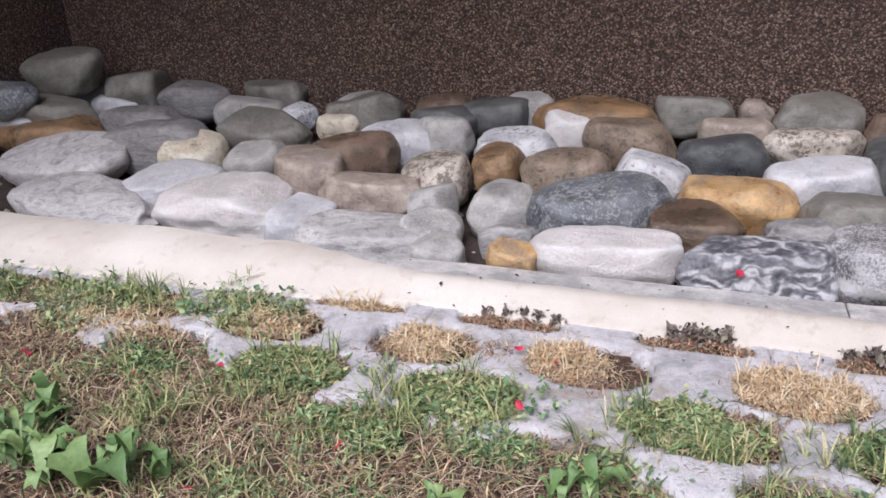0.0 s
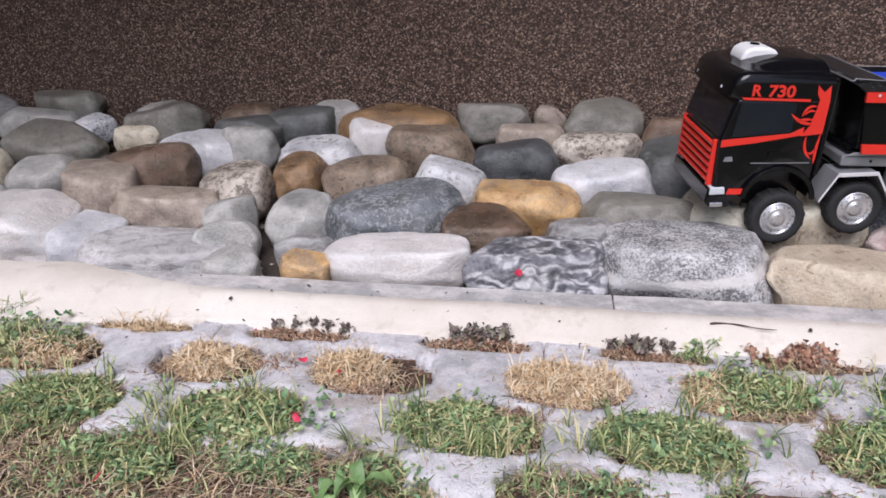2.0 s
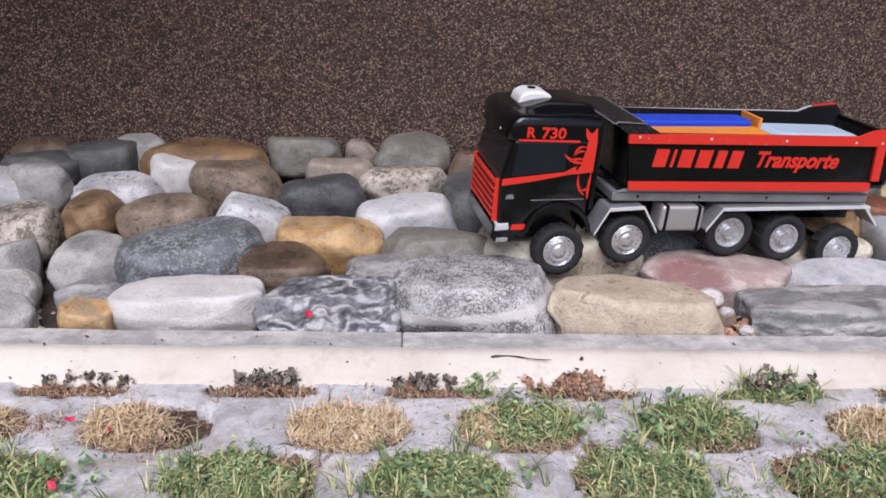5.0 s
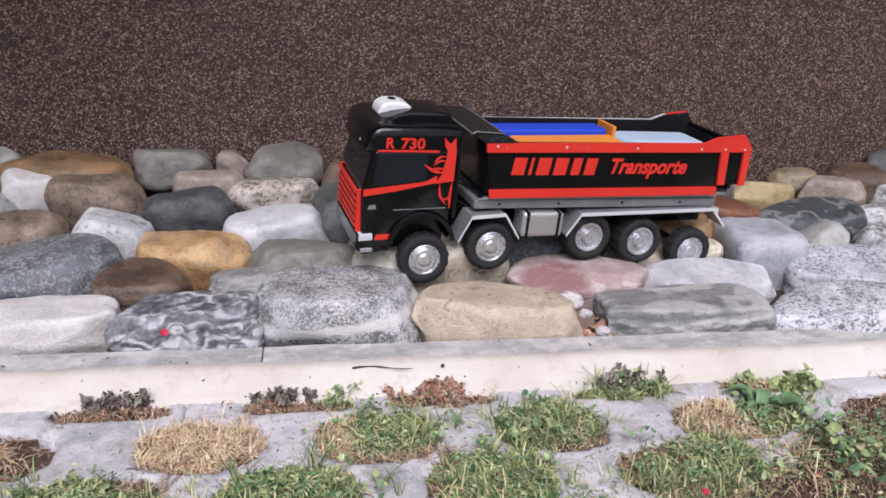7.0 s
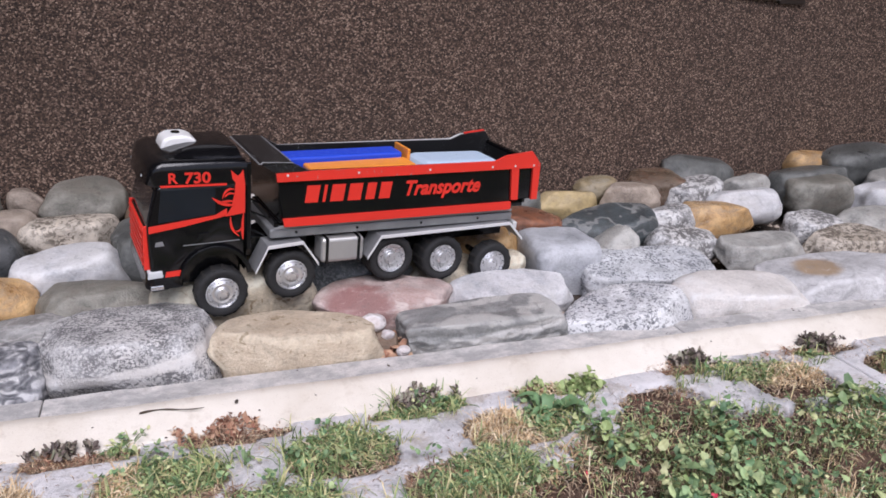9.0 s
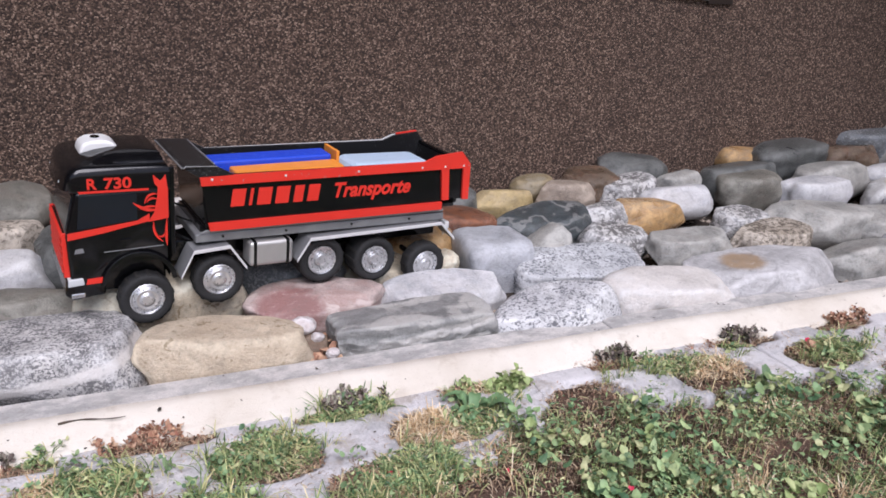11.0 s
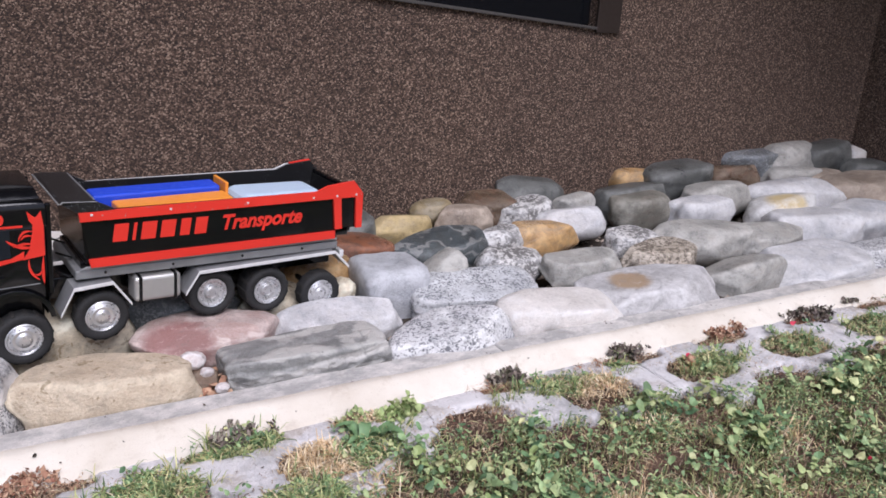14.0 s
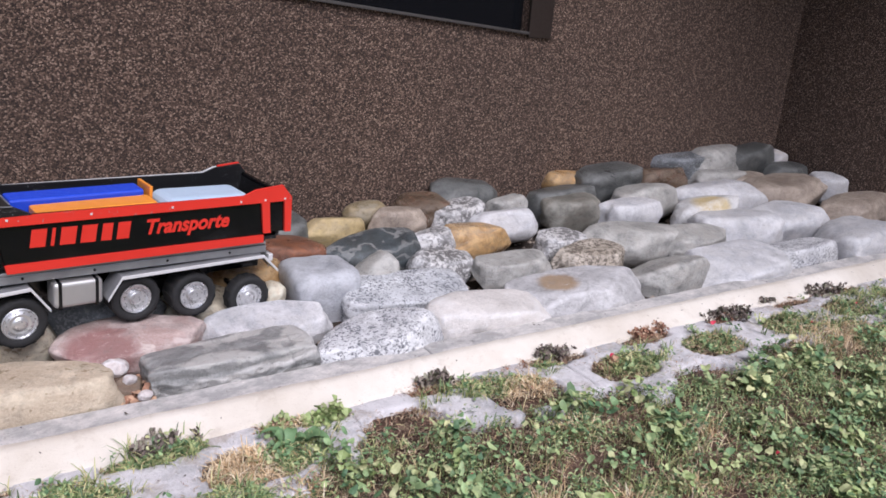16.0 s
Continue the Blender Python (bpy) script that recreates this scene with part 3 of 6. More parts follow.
# kerb of metre-long concrete pieces, with the cream haunch in front of it
KERB = thing("kerb", pose(0, 0, 0), "weathered grey concrete edging along the stone bed", "kerb", kind="structure")
for i in range(-2, 4):
    end = 0.9994 if i < 3 else 0.1
    bm = prism_bm([(0.0006, -0.08), (end, -0.08), (end, 0.025), (0.0006, 0.025)], 0.0, 0.05, 0.0025)
    bmesh.ops.subdivide_edges(bm, edges=[e for e in bm.edges if e.calc_length() > 0.08 and abs(e.verts[0].co.x - e.verts[1].co.x) > 0.06], cuts=40)
    for v in bm.verts:
        n = noise.noise((v.co.x * 7 + i * 3, v.co.y * 20, 4.0))
        v.co.z += 0.0016 * n + (0.0012 * noise.noise((v.co.x * 45, v.co.y * 60, i)) if v.co.z > 0 else 0)
        v.co.y += 0.0016 * noise.noise((v.co.x * 22, 9.0 + i, v.co.z * 30))
    ob = part("kerb_stone", bm, MAT_KERB, KERB)
    ob.location.x = i
nx, hv, hf = 520, [], []
prof = [(0.004, 0.0238), (0.002, 0.0262), (-0.012, 0.0222), (-0.026, 0.0165), (-0.038, 0.0085), (-0.047, 0.004), (-0.055, 0.0012), (-0.057, -0.05)]
for k in range(nx + 1):
    x = -1.95 + 5.1 * k / nx
    wob = 0.010 * noise.noise((x * 3.1, 0, 2)) + 0.005 * noise.noise((x * 13, 0, 7)) + 0.002 * noise.noise((x * 50, 0, 5))
    over = max(0.0, min(1.0, (-0.58 - x) / 0.25)) * (1.0 + 0.25 * noise.noise((x * 6, 3, 3)))
    wide = 1.0 + 0.55 * max(0.0, min(1.0, (-0.55 - x) / 0.35))
    for j, (y, z) in enumerate(prof):
        up = (0.052, 0.03)[j] * over if j < 2 else 0.0
        hv.append((x, y * wide + up + wob * (0.6 if j < 2 else j / 4 if j < 6 else 1.25), z + (0.0045 * over if j < 3 else 0.0) + 0.0012 * noise.noise((x * 17, y * 60, 1))))
for k in range(nx):
    for j in range(len(prof) - 1):
        a = k * len(prof) + j
        hf.append((a, a + 1, a + len(prof) + 1, a + len(prof)))
tagged(new("trim", mesh_of("trim", hv, hf, MAT_HAUNCH, True)), "cream mortar strip along the front of the edging", kind="structure")

# ---- boulders ----
def boulder(kind, x, y, z, rx, ry, rz):
    """One river stone: a rounded body with uneven sides, blockier for the slabs."""
    material, label = ROCKS[kind]
    seed = (x * 13.1, y * 17.7, rx * 91.0)
    power = {"slab": 10.0, "block": 7.0, "speck_slab": 5.0, "rustpatch": 3.4, "layered": 3.0, "sand": 3.2, "white": 3.6}.get(kind, 3.2 if y < 0.17 else 2.75)
    power = 2.2 if rx < 0.032 else power
    bm = bmesh.new()
    bmesh.ops.create_icosphere(bm, subdivisions=6 if kind == "slab" else 5 if y < 0.3 and rx > 0.06 else 4, radius=1.0)
    sink = 0.02 if y < 0.17 else 0.012      # the widest part lies low, half buried
    if rx > 0.032:
        z, rz = z - sink, rz + sink
    tight = (0.96 if y > 0.17 else 0.985) - (0.02 if x > 1.1 else 0.0)
    size = Vector((rx * tight, ry * tight, rz))
    lean = 0.18 * noise.noise((seed[2], seed[0], 1.0))
    rb = random.Random(int(abs(x) * 9000 + abs(y) * 5000))
    cuts = []
    if power == 2.75 or power == 3.2:
        power += rb.uniform(-0.5, 0.3)
    blocky = kind in ("slab", "block", "speck_slab")
    smooth = kind in ("sand", "white", "cream", "marble", "granite", "pink", "olive", "yellow")
    for _ in range(2 if blocky else 8):
        d = Vector((rb.gauss(0, 1), rb.gauss(0, 1), rb.gauss(0, 0.7))).normalized()
        cuts.append((d, rb.uniform(0.74, 1.0) + (0.06 if smooth else 0.0), rb.uniform(0.4, 0.85)))
    if rx > 0.032 and not blocky:      # most lie on a flat side and show another one on top
        cuts.append((Vector((rb.gauss(0, 0.16), rb.gauss(-0.08, 0.14), 1)).normalized(), rb.uniform(0.6, 0.8), rb.uniform(0.55, 0.85)))
    body, s = [], Vector(seed)
    for v in bm.verts:
        c = v.co.normalized()
        q = c * (abs(c.x) ** power + abs(c.y) ** power + abs(c.z) ** power) ** (-1 / power)
        q *= 1.0 + (0.15 * noise.noise(c * 1.2 + s) + 0.07 * noise.noise(c * 2.9 + s)) * (0.4 if blocky else 1.0)
        for d, lim, keen in cuts:
            over = q.dot(d) - lim
            if over > 0:
                q -= d * (over * keen * min(1.0, over / 0.05 + 0.35))
        body.append(q)
    low = [min(q[k] for q in body) for k in range(3)]
    high = [max(q[k] for q in body) for k in range(3)]
    for v, q in zip(bm.verts, body):
        c = v.co.normalized()
        q = Vector([(2 * q[k] - low[k] - high[k]) / (high[k] - low[k]) for k in range(3)])
        q *= 1.0 + 0.016 * noise.noise(c * 7.0 + s) + 0.008 * noise.noise(c * 19.0 + s) - 0.012 * max(0.0, noise.noise(c * 4.3 - s) - 0.25)
        if kind == "slab" and q.y < -0.3:      # broken front under a thin top layer
            rim = 0.62 + 0.16 * noise.noise((q.x * 3.0, 1.0, 0.0)) + 0.07 * noise.noise((q.x * 11.0, 5.0, 0.0))
            step = max(0.0, min(1.0, (rim - q.z) / 0.07))
            q.y -= step * (0.1 + 0.1 * noise.noise((q.x * 5.0, q.z * 2.5, 3.0)) + 0.05 * noise.noise((q.x * 16.0, q.z * 7.0, 8.0)))
        q.x += lean * q.z * 0.6
        v.co = Vector((q.x * size.x, q.y * size.y, q.z * size.z))
    for f in bm.faces:
        f.smooth = True
    me = bpy.data.meshes.new("boulder")
    bm.to_mesh(me)
    bm.free()
    me.materials.append(material)
    ob = new("boulder", me)
    tip = 0.3 if blocky else 1.0
    ob.matrix_world = pose(x, y, z, tip * rb.uniform(-7, 7), tip * rb.uniform(-5, 5), rb.uniform(-9, 9))
    return tagged(ob, label, "boulder", "boulders in the stone bed")


boulder("slate_speck", -1.775, 0.431, 0.157, 0.08, 0.047, 0.035)
boulder("moss", -1.75, 0.596, 0.19, 0.122, 0.07, 0.046)
boulder("pale", -1.782, 0.452, 0.088, 0.081, 0.04, 0.032)
boulder("moss", -1.764, 0.641, 0.117, 0.105, 0.074, 0.05)
boulder("moss", -1.732, 0.496, 0.104, 0.146, 0.073, 0.047)
boulder("brown_ochre", -1.704, 0.454, 0.058, 0.18, 0.09, 0.046)
boulder("moss", -1.615, 0.684, 0.12, 0.089, 0.084, 0.054)
boulder("pale", -1.642, 0.63, 0.092, 0.082, 0.041, 0.031)
boulder("flaky", -1.541, 0.333, 0.042, 0.184, 0.1, 0.046)
boulder("flaky_dark", -1.479, 0.523, 0.076, 0.129, 0.065, 0.043)
boulder("flaky_dark", -1.45, 0.69, 0.102, 0.124, 0.071, 0.048)
boulder("flaky_dark", -1.351, 0.429, 0.062, 0.141, 0.088, 0.057)
boulder("flaky", -1.344, 0.166, 0.022, 0.202, 0.101, 0.028)
boulder("moss", -1.235, 0.731, 0.118, 0.095, 0.047, 0.034)
boulder("grey", -1.25, 0.639, 0.092, 0.1, 0.05, 0.036)
boulder("cream", -1.247, 0.399, 0.056, 0.078, 0.07, 0.044)
boulder("pale", -1.19, 0.268, 0.034, 0.128, 0.085, 0.036)
boulder("moss", -1.148, 0.527, 0.076, 0.128, 0.064, 0.043)
boulder("speck", -1.114, 0.637, 0.094, 0.045, 0.054, 0.021)
boulder("tan", -0.93, 0.33, 0.043, 0.091, 0.08, 0.054)
boulder("cream", -0.986, 0.581, 0.085, 0.058, 0.029, 0.026)
boulder("white", -1.03, 0.185, 0.026, 0.132, 0.105, 0.05)
boulder("grey", -0.955, 0.661, 0.097, 0.072, 0.067, 0.046)
boulder("moss", -0.944, 0.651, 0.096, 0.093, 0.078, 0.052)
boulder("brown", -0.878, 0.422, 0.061, 0.1, 0.081, 0.054)
boulder("pale", -0.829, 0.496, 0.072, 0.067, 0.058, 0.042)
boulder("pale", -0.802, 0.516, 0.075, 0.083, 0.057, 0.041)
boulder("tan", -0.781, 0.274, 0.039, 0.113, 0.057, 0.042)
boulder("slate", -0.744, 0.611, 0.09, 0.086, 0.048, 0.037)
boulder("flaky", -0.727, 0.133, 0.024, 0.138, 0.075, 0.024)
boulder("grey", -0.64, 0.248, 0.035, 0.048, 0.064, 0.043)
boulder("slate", -0.638, 0.66, 0.097, 0.08, 0.059, 0.042)
boulder("grey", -0.569, 0.707, 0.104, 0.065, 0.049, 0.037)
boulder("brown_ochre", -0.567, 0.426, 0.062, 0.054, 0.082, 0.04)
boulder("speck_pale", -0.548, 0.504, 0.074, 0.093, 0.057, 0.041)
boulder("grey", -0.512, 0.264, 0.038, 0.054, 0.075, 0.04)
boulder("layered", -0.478, 0.153, 0.028, 0.051, 0.026, 0.024)
boulder("white", -0.462, 0.572, 0.1, 0.05, 0.036, 0.036)
boulder("ochre", -0.455, 0.076, 0.028, 0.042, 0.026, 0.026)
boulder("umber", -0.434, 0.402, 0.058, 0.086, 0.066, 0.046)
boulder("brown_ochre", -0.419, 0.643, 0.094, 0.138, 0.081, 0.054)
boulder("slate_speck", -0.349, 0.261, 0.037, 0.129, 0.091, 0.059)
boulder("umber", -0.336, 0.554, 0.081, 0.101, 0.065, 0.046)
boulder("white", -0.323, 0.122, 0.028, 0.118, 0.058, 0.036)
boulder("speck_pale", -0.284, 0.419, 0.061, 0.074, 0.061, 0.044)
boulder("moss", -0.221, 0.713, 0.111, 0.085, 0.046, 0.036)
boulder("brown", -0.203, 0.236, 0.034, 0.088, 0.068, 0.041)
boulder("black", -0.158, 0.511, 0.075, 0.091, 0.061, 0.044)
boulder("tan", -0.136, 0.625, 0.091, 0.08, 0.04, 0.031)
boulder("ochre", -0.133, 0.342, 0.049, 0.104, 0.059, 0.043)
boulder("marble", -0.11, 0.114, 0.028, 0.112, 0.063, 0.044)
boulder("tan", -0.098, 0.727, 0.115, 0.037, 0.025, 0.025)
boulder("layered", -0.029, 0.225, 0.032, 0.072, 0.047, 0.036)
boulder("speck_tan", -0.01, 0.576, 0.083, 0.101, 0.05, 0.036)
boulder("pale", 0.003, 0.427, 0.062, 0.103, 0.06, 0.043)
boulder("moss", 0.015, 0.691, 0.103, 0.087, 0.077, 0.051)
boulder("moss", 0.057, 0.29, 0.042, 0.108, 0.063, 0.044)
boulder("granite", 0.117, 0.153, 0.0266, 0.138, 0.094, 0.0544)
boulder("brown", 0.173, 0.666, 0.098, 0.092, 0.051, 0.039)
boulder("slate", 0.179, 0.487, 0.071, 0.111, 0.092, 0.059)
boulder("cream", 0.272, 0.328, 0.047, 0.156, 0.117, 0.072)
boulder("white", 0.323, 0.586, 0.086, 0.079, 0.074, 0.05)
boulder("pale", 0.352, 0.456, 0.066, 0.079, 0.051, 0.039)
boulder("sand", 0.355, 0.121, 0.028, 0.137, 0.073, 0.047)
boulder("tan", 0.453, 0.693, 0.102, 0.102, 0.051, 0.036)
boulder("olive", 0.457, 0.54, 0.0769, 0.098, 0.054, 0.0361)
boulder("slate_speck", 0.503, 0.374, 0.0498, 0.126, 0.077, 0.0432)
boulder("pink", 0.53, 0.245, 0.0325, 0.134, 0.074, 0.0375)
boulder("black", 0.589, 0.585, 0.08255, 0.108, 0.054, 0.03345)
boulder("brown_ochre", 0.619, 0.464, 0.067, 0.104, 0.052, 0.037)
boulder("speck_tan", 0.632, 0.719, 0.104, 0.106, 0.053, 0.037)
boulder("slab", 0.667, 0.106, 0.026, 0.147, 0.052, 0.037)
boulder("cream", 0.684, 0.353, 0.0319, 0.086, 0.056, 0.0371)
boulder("pale", 0.772, 0.23, 0.02535, 0.137, 0.072, 0.03265)
boulder("slate", 0.775, 0.564, 0.08125, 0.104, 0.087, 0.05375)
boulder("ochre", 0.785, 0.397, 0.057, 0.091, 0.049, 0.037)
boulder("black", 0.808, 0.718, 0.105, 0.087, 0.043, 0.032)
boulder("cream", 0.815, 0.328, 0.047, 0.03, 0.029, 0.028)
boulder("rust", 0.92, 0.48, 0.0679, 0.089, 0.07, 0.0431)
boulder("block", 0.923, 0.331, 0.045, 0.078, 0.08, 0.055)
boulder("speck", 0.938, 0.103, 0.02345, 0.134, 0.074, 0.03955)
boulder("slate", 0.939, 0.649, 0.0929, 0.076, 0.116, 0.0461)
boulder("grey", 1.062, 0.344, 0.05, 0.054, 0.059, 0.054)
boulder("yellow", 1.076, 0.598, 0.08455, 0.096, 0.048, 0.03045)
boulder("speck_slab", 1.084, 0.259, 0.03045, 0.154, 0.077, 0.04055)
boulder("black_vein", 1.105, 0.444, 0.064, 0.135, 0.067, 0.045)
boulder("olive", 1.199, 0.656, 0.096, 0.07, 0.035, 0.028)
boulder("blotch", 1.235, 0.345, 0.05, 0.098, 0.055, 0.033)
boulder("white", 1.212, 0.12, 0.02205, 0.158, 0.08, 0.04295)
boulder("tan", 1.257, 0.592, 0.086, 0.095, 0.048, 0.035)
boulder("brown", 1.347, 0.643, 0.094, 0.089, 0.061, 0.043)
boulder("grey", 1.398, 0.282, 0.04, 0.116, 0.058, 0.04)
boulder("ochre", 1.407, 0.458, 0.065, 0.124, 0.062, 0.042)
boulder("blotch", 1.458, 0.602, 0.088, 0.105, 0.055, 0.04)
boulder("rustpatch", 1.472, 0.13, 0.0217, 0.199, 0.1, 0.0483)
boulder("slate", 1.537, 0.725, 0.105, 0.136, 0.068, 0.045)
boulder("pale", 1.557, 0.538, 0.073, 0.112, 0.06, 0.036)
boulder("blotch", 1.626, 0.372, 0.054, 0.082, 0.051, 0.039)
boulder("grey", 1.629, 0.621, 0.091, 0.067, 0.037, 0.032)
boulder("speck_tan", 1.642, 0.272, 0.037, 0.129, 0.065, 0.043)
boulder("grey", 1.79, 0.145, 0.028, 0.147, 0.073, 0.047)
boulder("moss", 1.804, 0.55, 0.08, 0.112, 0.073, 0.049)
boulder("slate", 1.832, 0.615, 0.089, 0.14, 0.07, 0.046)
boulder("grey", 1.857, 0.334, 0.048, 0.182, 0.091, 0.056)
boulder("ochre", 1.948, 0.742, 0.117, 0.093, 0.047, 0.034)
boulder("pale", 1.989, 0.489, 0.071, 0.136, 0.068, 0.046)
boulder("pale", 2.019, 0.118, 0.02275, 0.189, 0.095, 0.05025)
boulder("grey", 2.053, 0.286, 0.04, 0.151, 0.075, 0.048)
boulder("slate", 2.113, 0.714, 0.114, 0.162, 0.081, 0.051)
boulder("grey", 2.161, 0.579, 0.084, 0.151, 0.075, 0.048)
boulder("pale", 2.28, 0.31, 0.044, 0.181, 0.09, 0.057)
boulder("yellow_pale", 2.292, 0.44, 0.063, 0.164, 0.082, 0.052)
boulder("speck", 2.306, 0.123, 0.0238, 0.15, 0.085, 0.0472)
boulder("brown", 2.374, 0.704, 0.102, 0.137, 0.068, 0.045)
boulder("pale", 2.449, 0.525, 0.075, 0.201, 0.101, 0.061)
boulder("pale", 2.553, 0.319, 0.046, 0.173, 0.091, 0.059)
boulder("slate_speck", 2.474, 0.739, 0.142, 0.138, 0.069, 0.045)
boulder("grey", 2.603, 0.654, 0.095, 0.14, 0.07, 0.046)
boulder("pale", 2.605, 0.129, 0.0252, 0.15, 0.11, 0.0628)
boulder("tan", 2.724, 0.618, 0.09, 0.111, 0.056, 0.039)
boulder("tan", 2.747, 0.491, 0.068, 0.23, 0.115, 0.068)
boulder("grey", 2.659, 0.726, 0.158, 0.158, 0.079, 0.05)
boulder("tan", 2.886, 0.299, 0.055, 0.188, 0.094, 0.058)
boulder("slate", 2.926, 0.61, 0.11, 0.131, 0.066, 0.044)
boulder("slate", 2.823, 0.697, 0.162, 0.145, 0.073, 0.047)
boulder("pale", 2.966, 0.46, 0.105, 0.073, 0.064, 0.045)
boulder("white", 2.99, 0.694, 0.128, 0.043, 0.038, 0.059)


boulder("grey", -0.62, 0.165, 0.022, 0.062, 0.05, 0.04)
boulder("speck_tan", -0.675, 0.36, 0.05, 0.07, 0.065, 0.045)
boulder("grey", -0.72, 0.54, 0.078, 0.075, 0.06, 0.048)
boulder("brown", -0.77, 0.69, 0.1, 0.07, 0.05, 0.04)
boulder("pale", -0.865, 0.17, 0.02, 0.06, 0.08, 0.036)
boulder("grey", -1.09, 0.4, 0.05, 0.075, 0.065, 0.04)
boulder("grey", -0.585, 0.1, 0.016, 0.05, 0.042, 0.026)
boulder("blotch", 1.27, 0.46, 0.06, 0.075, 0.06, 0.045)
for px, py, pz, pr in ((0.484, 0.142, 0.042, 0.021), (0.499, 0.112, 0.032, 0.012), (0.512, 0.066, 0.024, 0.012), (0.49, 0.118, 0.014, 0.03)):
    boulder("pink_white" if pr < 0.025 else "brown", px, py, pz, pr, pr * 0.8, pr * 0.7)["label"] = "small pebble between the boulders"

# gravel and grit filling the gaps of the bed
rng = np.random.default_rng(4)
gv, gf = [], []
for k in range(2600):
    gx, gy, gr = rng.uniform(LEFT_X, RIGHT_X), rng.uniform(0.055, 0.74), rng.uniform(0.003, 0.011)
    base = len(gv)
    a0 = rng.uniform(0, 6.28)
    for j in range(5):
        a = a0 + j * 1.2566
        gv.append((gx + gr * math.cos(a) * rng.uniform(0.7, 1.2), gy + gr * math.sin(a) * rng.uniform(0.7, 1.2), -0.004))
    gv.append((gx, gy, -0.004 + gr * 0.8))
    gf += [(base + j, base + (j + 1) % 5, base + 5) for j in range(5)]
tagged(new("gravel", mesh_of("gravel", gv, gf, ROCKS["tan"][0])), "loose brown grit between the boulders", "gravel", kind="stuff")

# ---- toy tipper truck ----
MAT_BLACK = plain("black_truck_paint", 0.12, (0.005, 0.005, 0.006), 0.2)
MAT_BLACK.node_tree.nodes["Principled BSDF"].inputs["Specular IOR Level"].default_value = 0.42
MAT_RED = plain("red_truck_paint", 0.4, (0.75, 0.035, 0.02), 0.18)
MAT_RUBBER = plain("tyre_rubber", 0.8, (0.02, 0.02, 0.021), 0.35, 0.0, 300.0)
MAT_RIM = plain("silver_rim", 0.3, (0.78, 0.78, 0.79), 0.4, 0.7, 110.0)
MAT_CHROME = plain("worn_chrome", 0.22, (0.72, 0.72, 0.73), 0.15, 1.0)
MAT_SATIN = plain("satin_steel", 0.45, (0.66, 0.65, 0.63), 0.25, 0.75, 90.0)
MAT_ALU = plain("dusty_aluminium", 0.5, (0.8, 0.8, 0.8), 0.25, 0.25)
MAT_GREYDUST = plain("dusty_grey_plate", 0.42, (0.42, 0.425, 0.435), 0.65, 0.4, 200.0)
MAT_GLASS = plain("dark_cab_glass", 0.04, (0.018, 0.022, 0.03), 0.6, 0.0, 60.0)
MAT_WHITE = plain("white_plastic", 0.35, (0.8, 0.8, 0.79), 0.06)
MAT_LAMP = plain("clear_headlamp", 0.12, (0.62, 0.64, 0.66), 0.2)
MAT_ORANGE = plain("orange_plastic", 0.45, (0.85, 0.3, 0.035), 0.12)
MAT_BLUE = plain("blue_plastic", 0.4, (0.02, 0.07, 0.62), 0.15)
MAT_CAN = plain("milky_blue_plastic", 0.35, (0.5, 0.62, 0.76), 0.1)


def scratched():
    m = Nodes("scratched_black_paint", 0.35)
    a = m.noise(m.stretch(m.obj, (30.0, 30.0, 150.0)), 3.0, 3.0, 0.7, 2.0)
    b = m.noise(m.stretch(m.obj, (160.0, 160.0, 30.0)), 2.0, 3.0, 0.7, 2.0)
    w = m.noise(m.obj, 16.0, 2.0)
    s = m.mix(1.0, m.ramp(a, (0.66, G3(0)), (0.69, G3(1))), m.ramp(b, (0.66, G3(0)), (0.69, G3(1))), "ADD")
    s = m.mix(1.0, s, m.ramp(w, (0.42, G3(0)), (0.55, G3(1))), "MULTIPLY")
    return m.done(m.mix(s, (0.01, 0.01, 0.011), (0.42, 0.43, 0.44)))


MAT_SCRATCH = scratched()


def chipped_red():
    m = Nodes("chipped_red_paint", 0.4)
    chips = m.noise(m.obj, 70.0, 5.0, 0.75, 0.6)
    c = m.mix(m.noise(m.obj, 12.0), (0.62, 0.03, 0.018), (0.78, 0.04, 0.022))
    c = m.mix(m.ramp(chips, (0.63, G3(0)), (0.66, G3(1))), c, (0.3, 0.28, 0.27))
    return m.done(c, chips, 0.3, 0.001)


MAT_CHIPPED = chipped_red()
MAT_TREAD = plain("dusty_tread", 0.9, (0.03, 0.028, 0.026), 0.5, 0.0, 200.0)
TRUCK_POSE = pose(0.129, 0.267, 0.0875, 1.9, 2.27, 8.6) @ Matrix.Diagonal((0.9735, 0.9735, 0.9735, 1))
truck = thing("toy_truck", TRUCK_POSE, "black and red five-axle toy tipper truck standing on the boulders", "toy truck")


def flat(outline, y, material, name, parent, label="", thick=0.0012):
    """A thin sticker on the side of the truck that faces outward at y."""
    s = -1 if y < 0 else 1
    return part(name, prism_bm(outline, y, y + s * thick), material, parent, label)


AX = (0.111, 0.2275, 0.413, 0.52, 0.633)           # axles, from the front bumper
RISE = (-0.03, -0.01, 0.003, -0.008, -0.031)      # how far each axle has swung up
HW = 0.088                                     # half the width of the cab



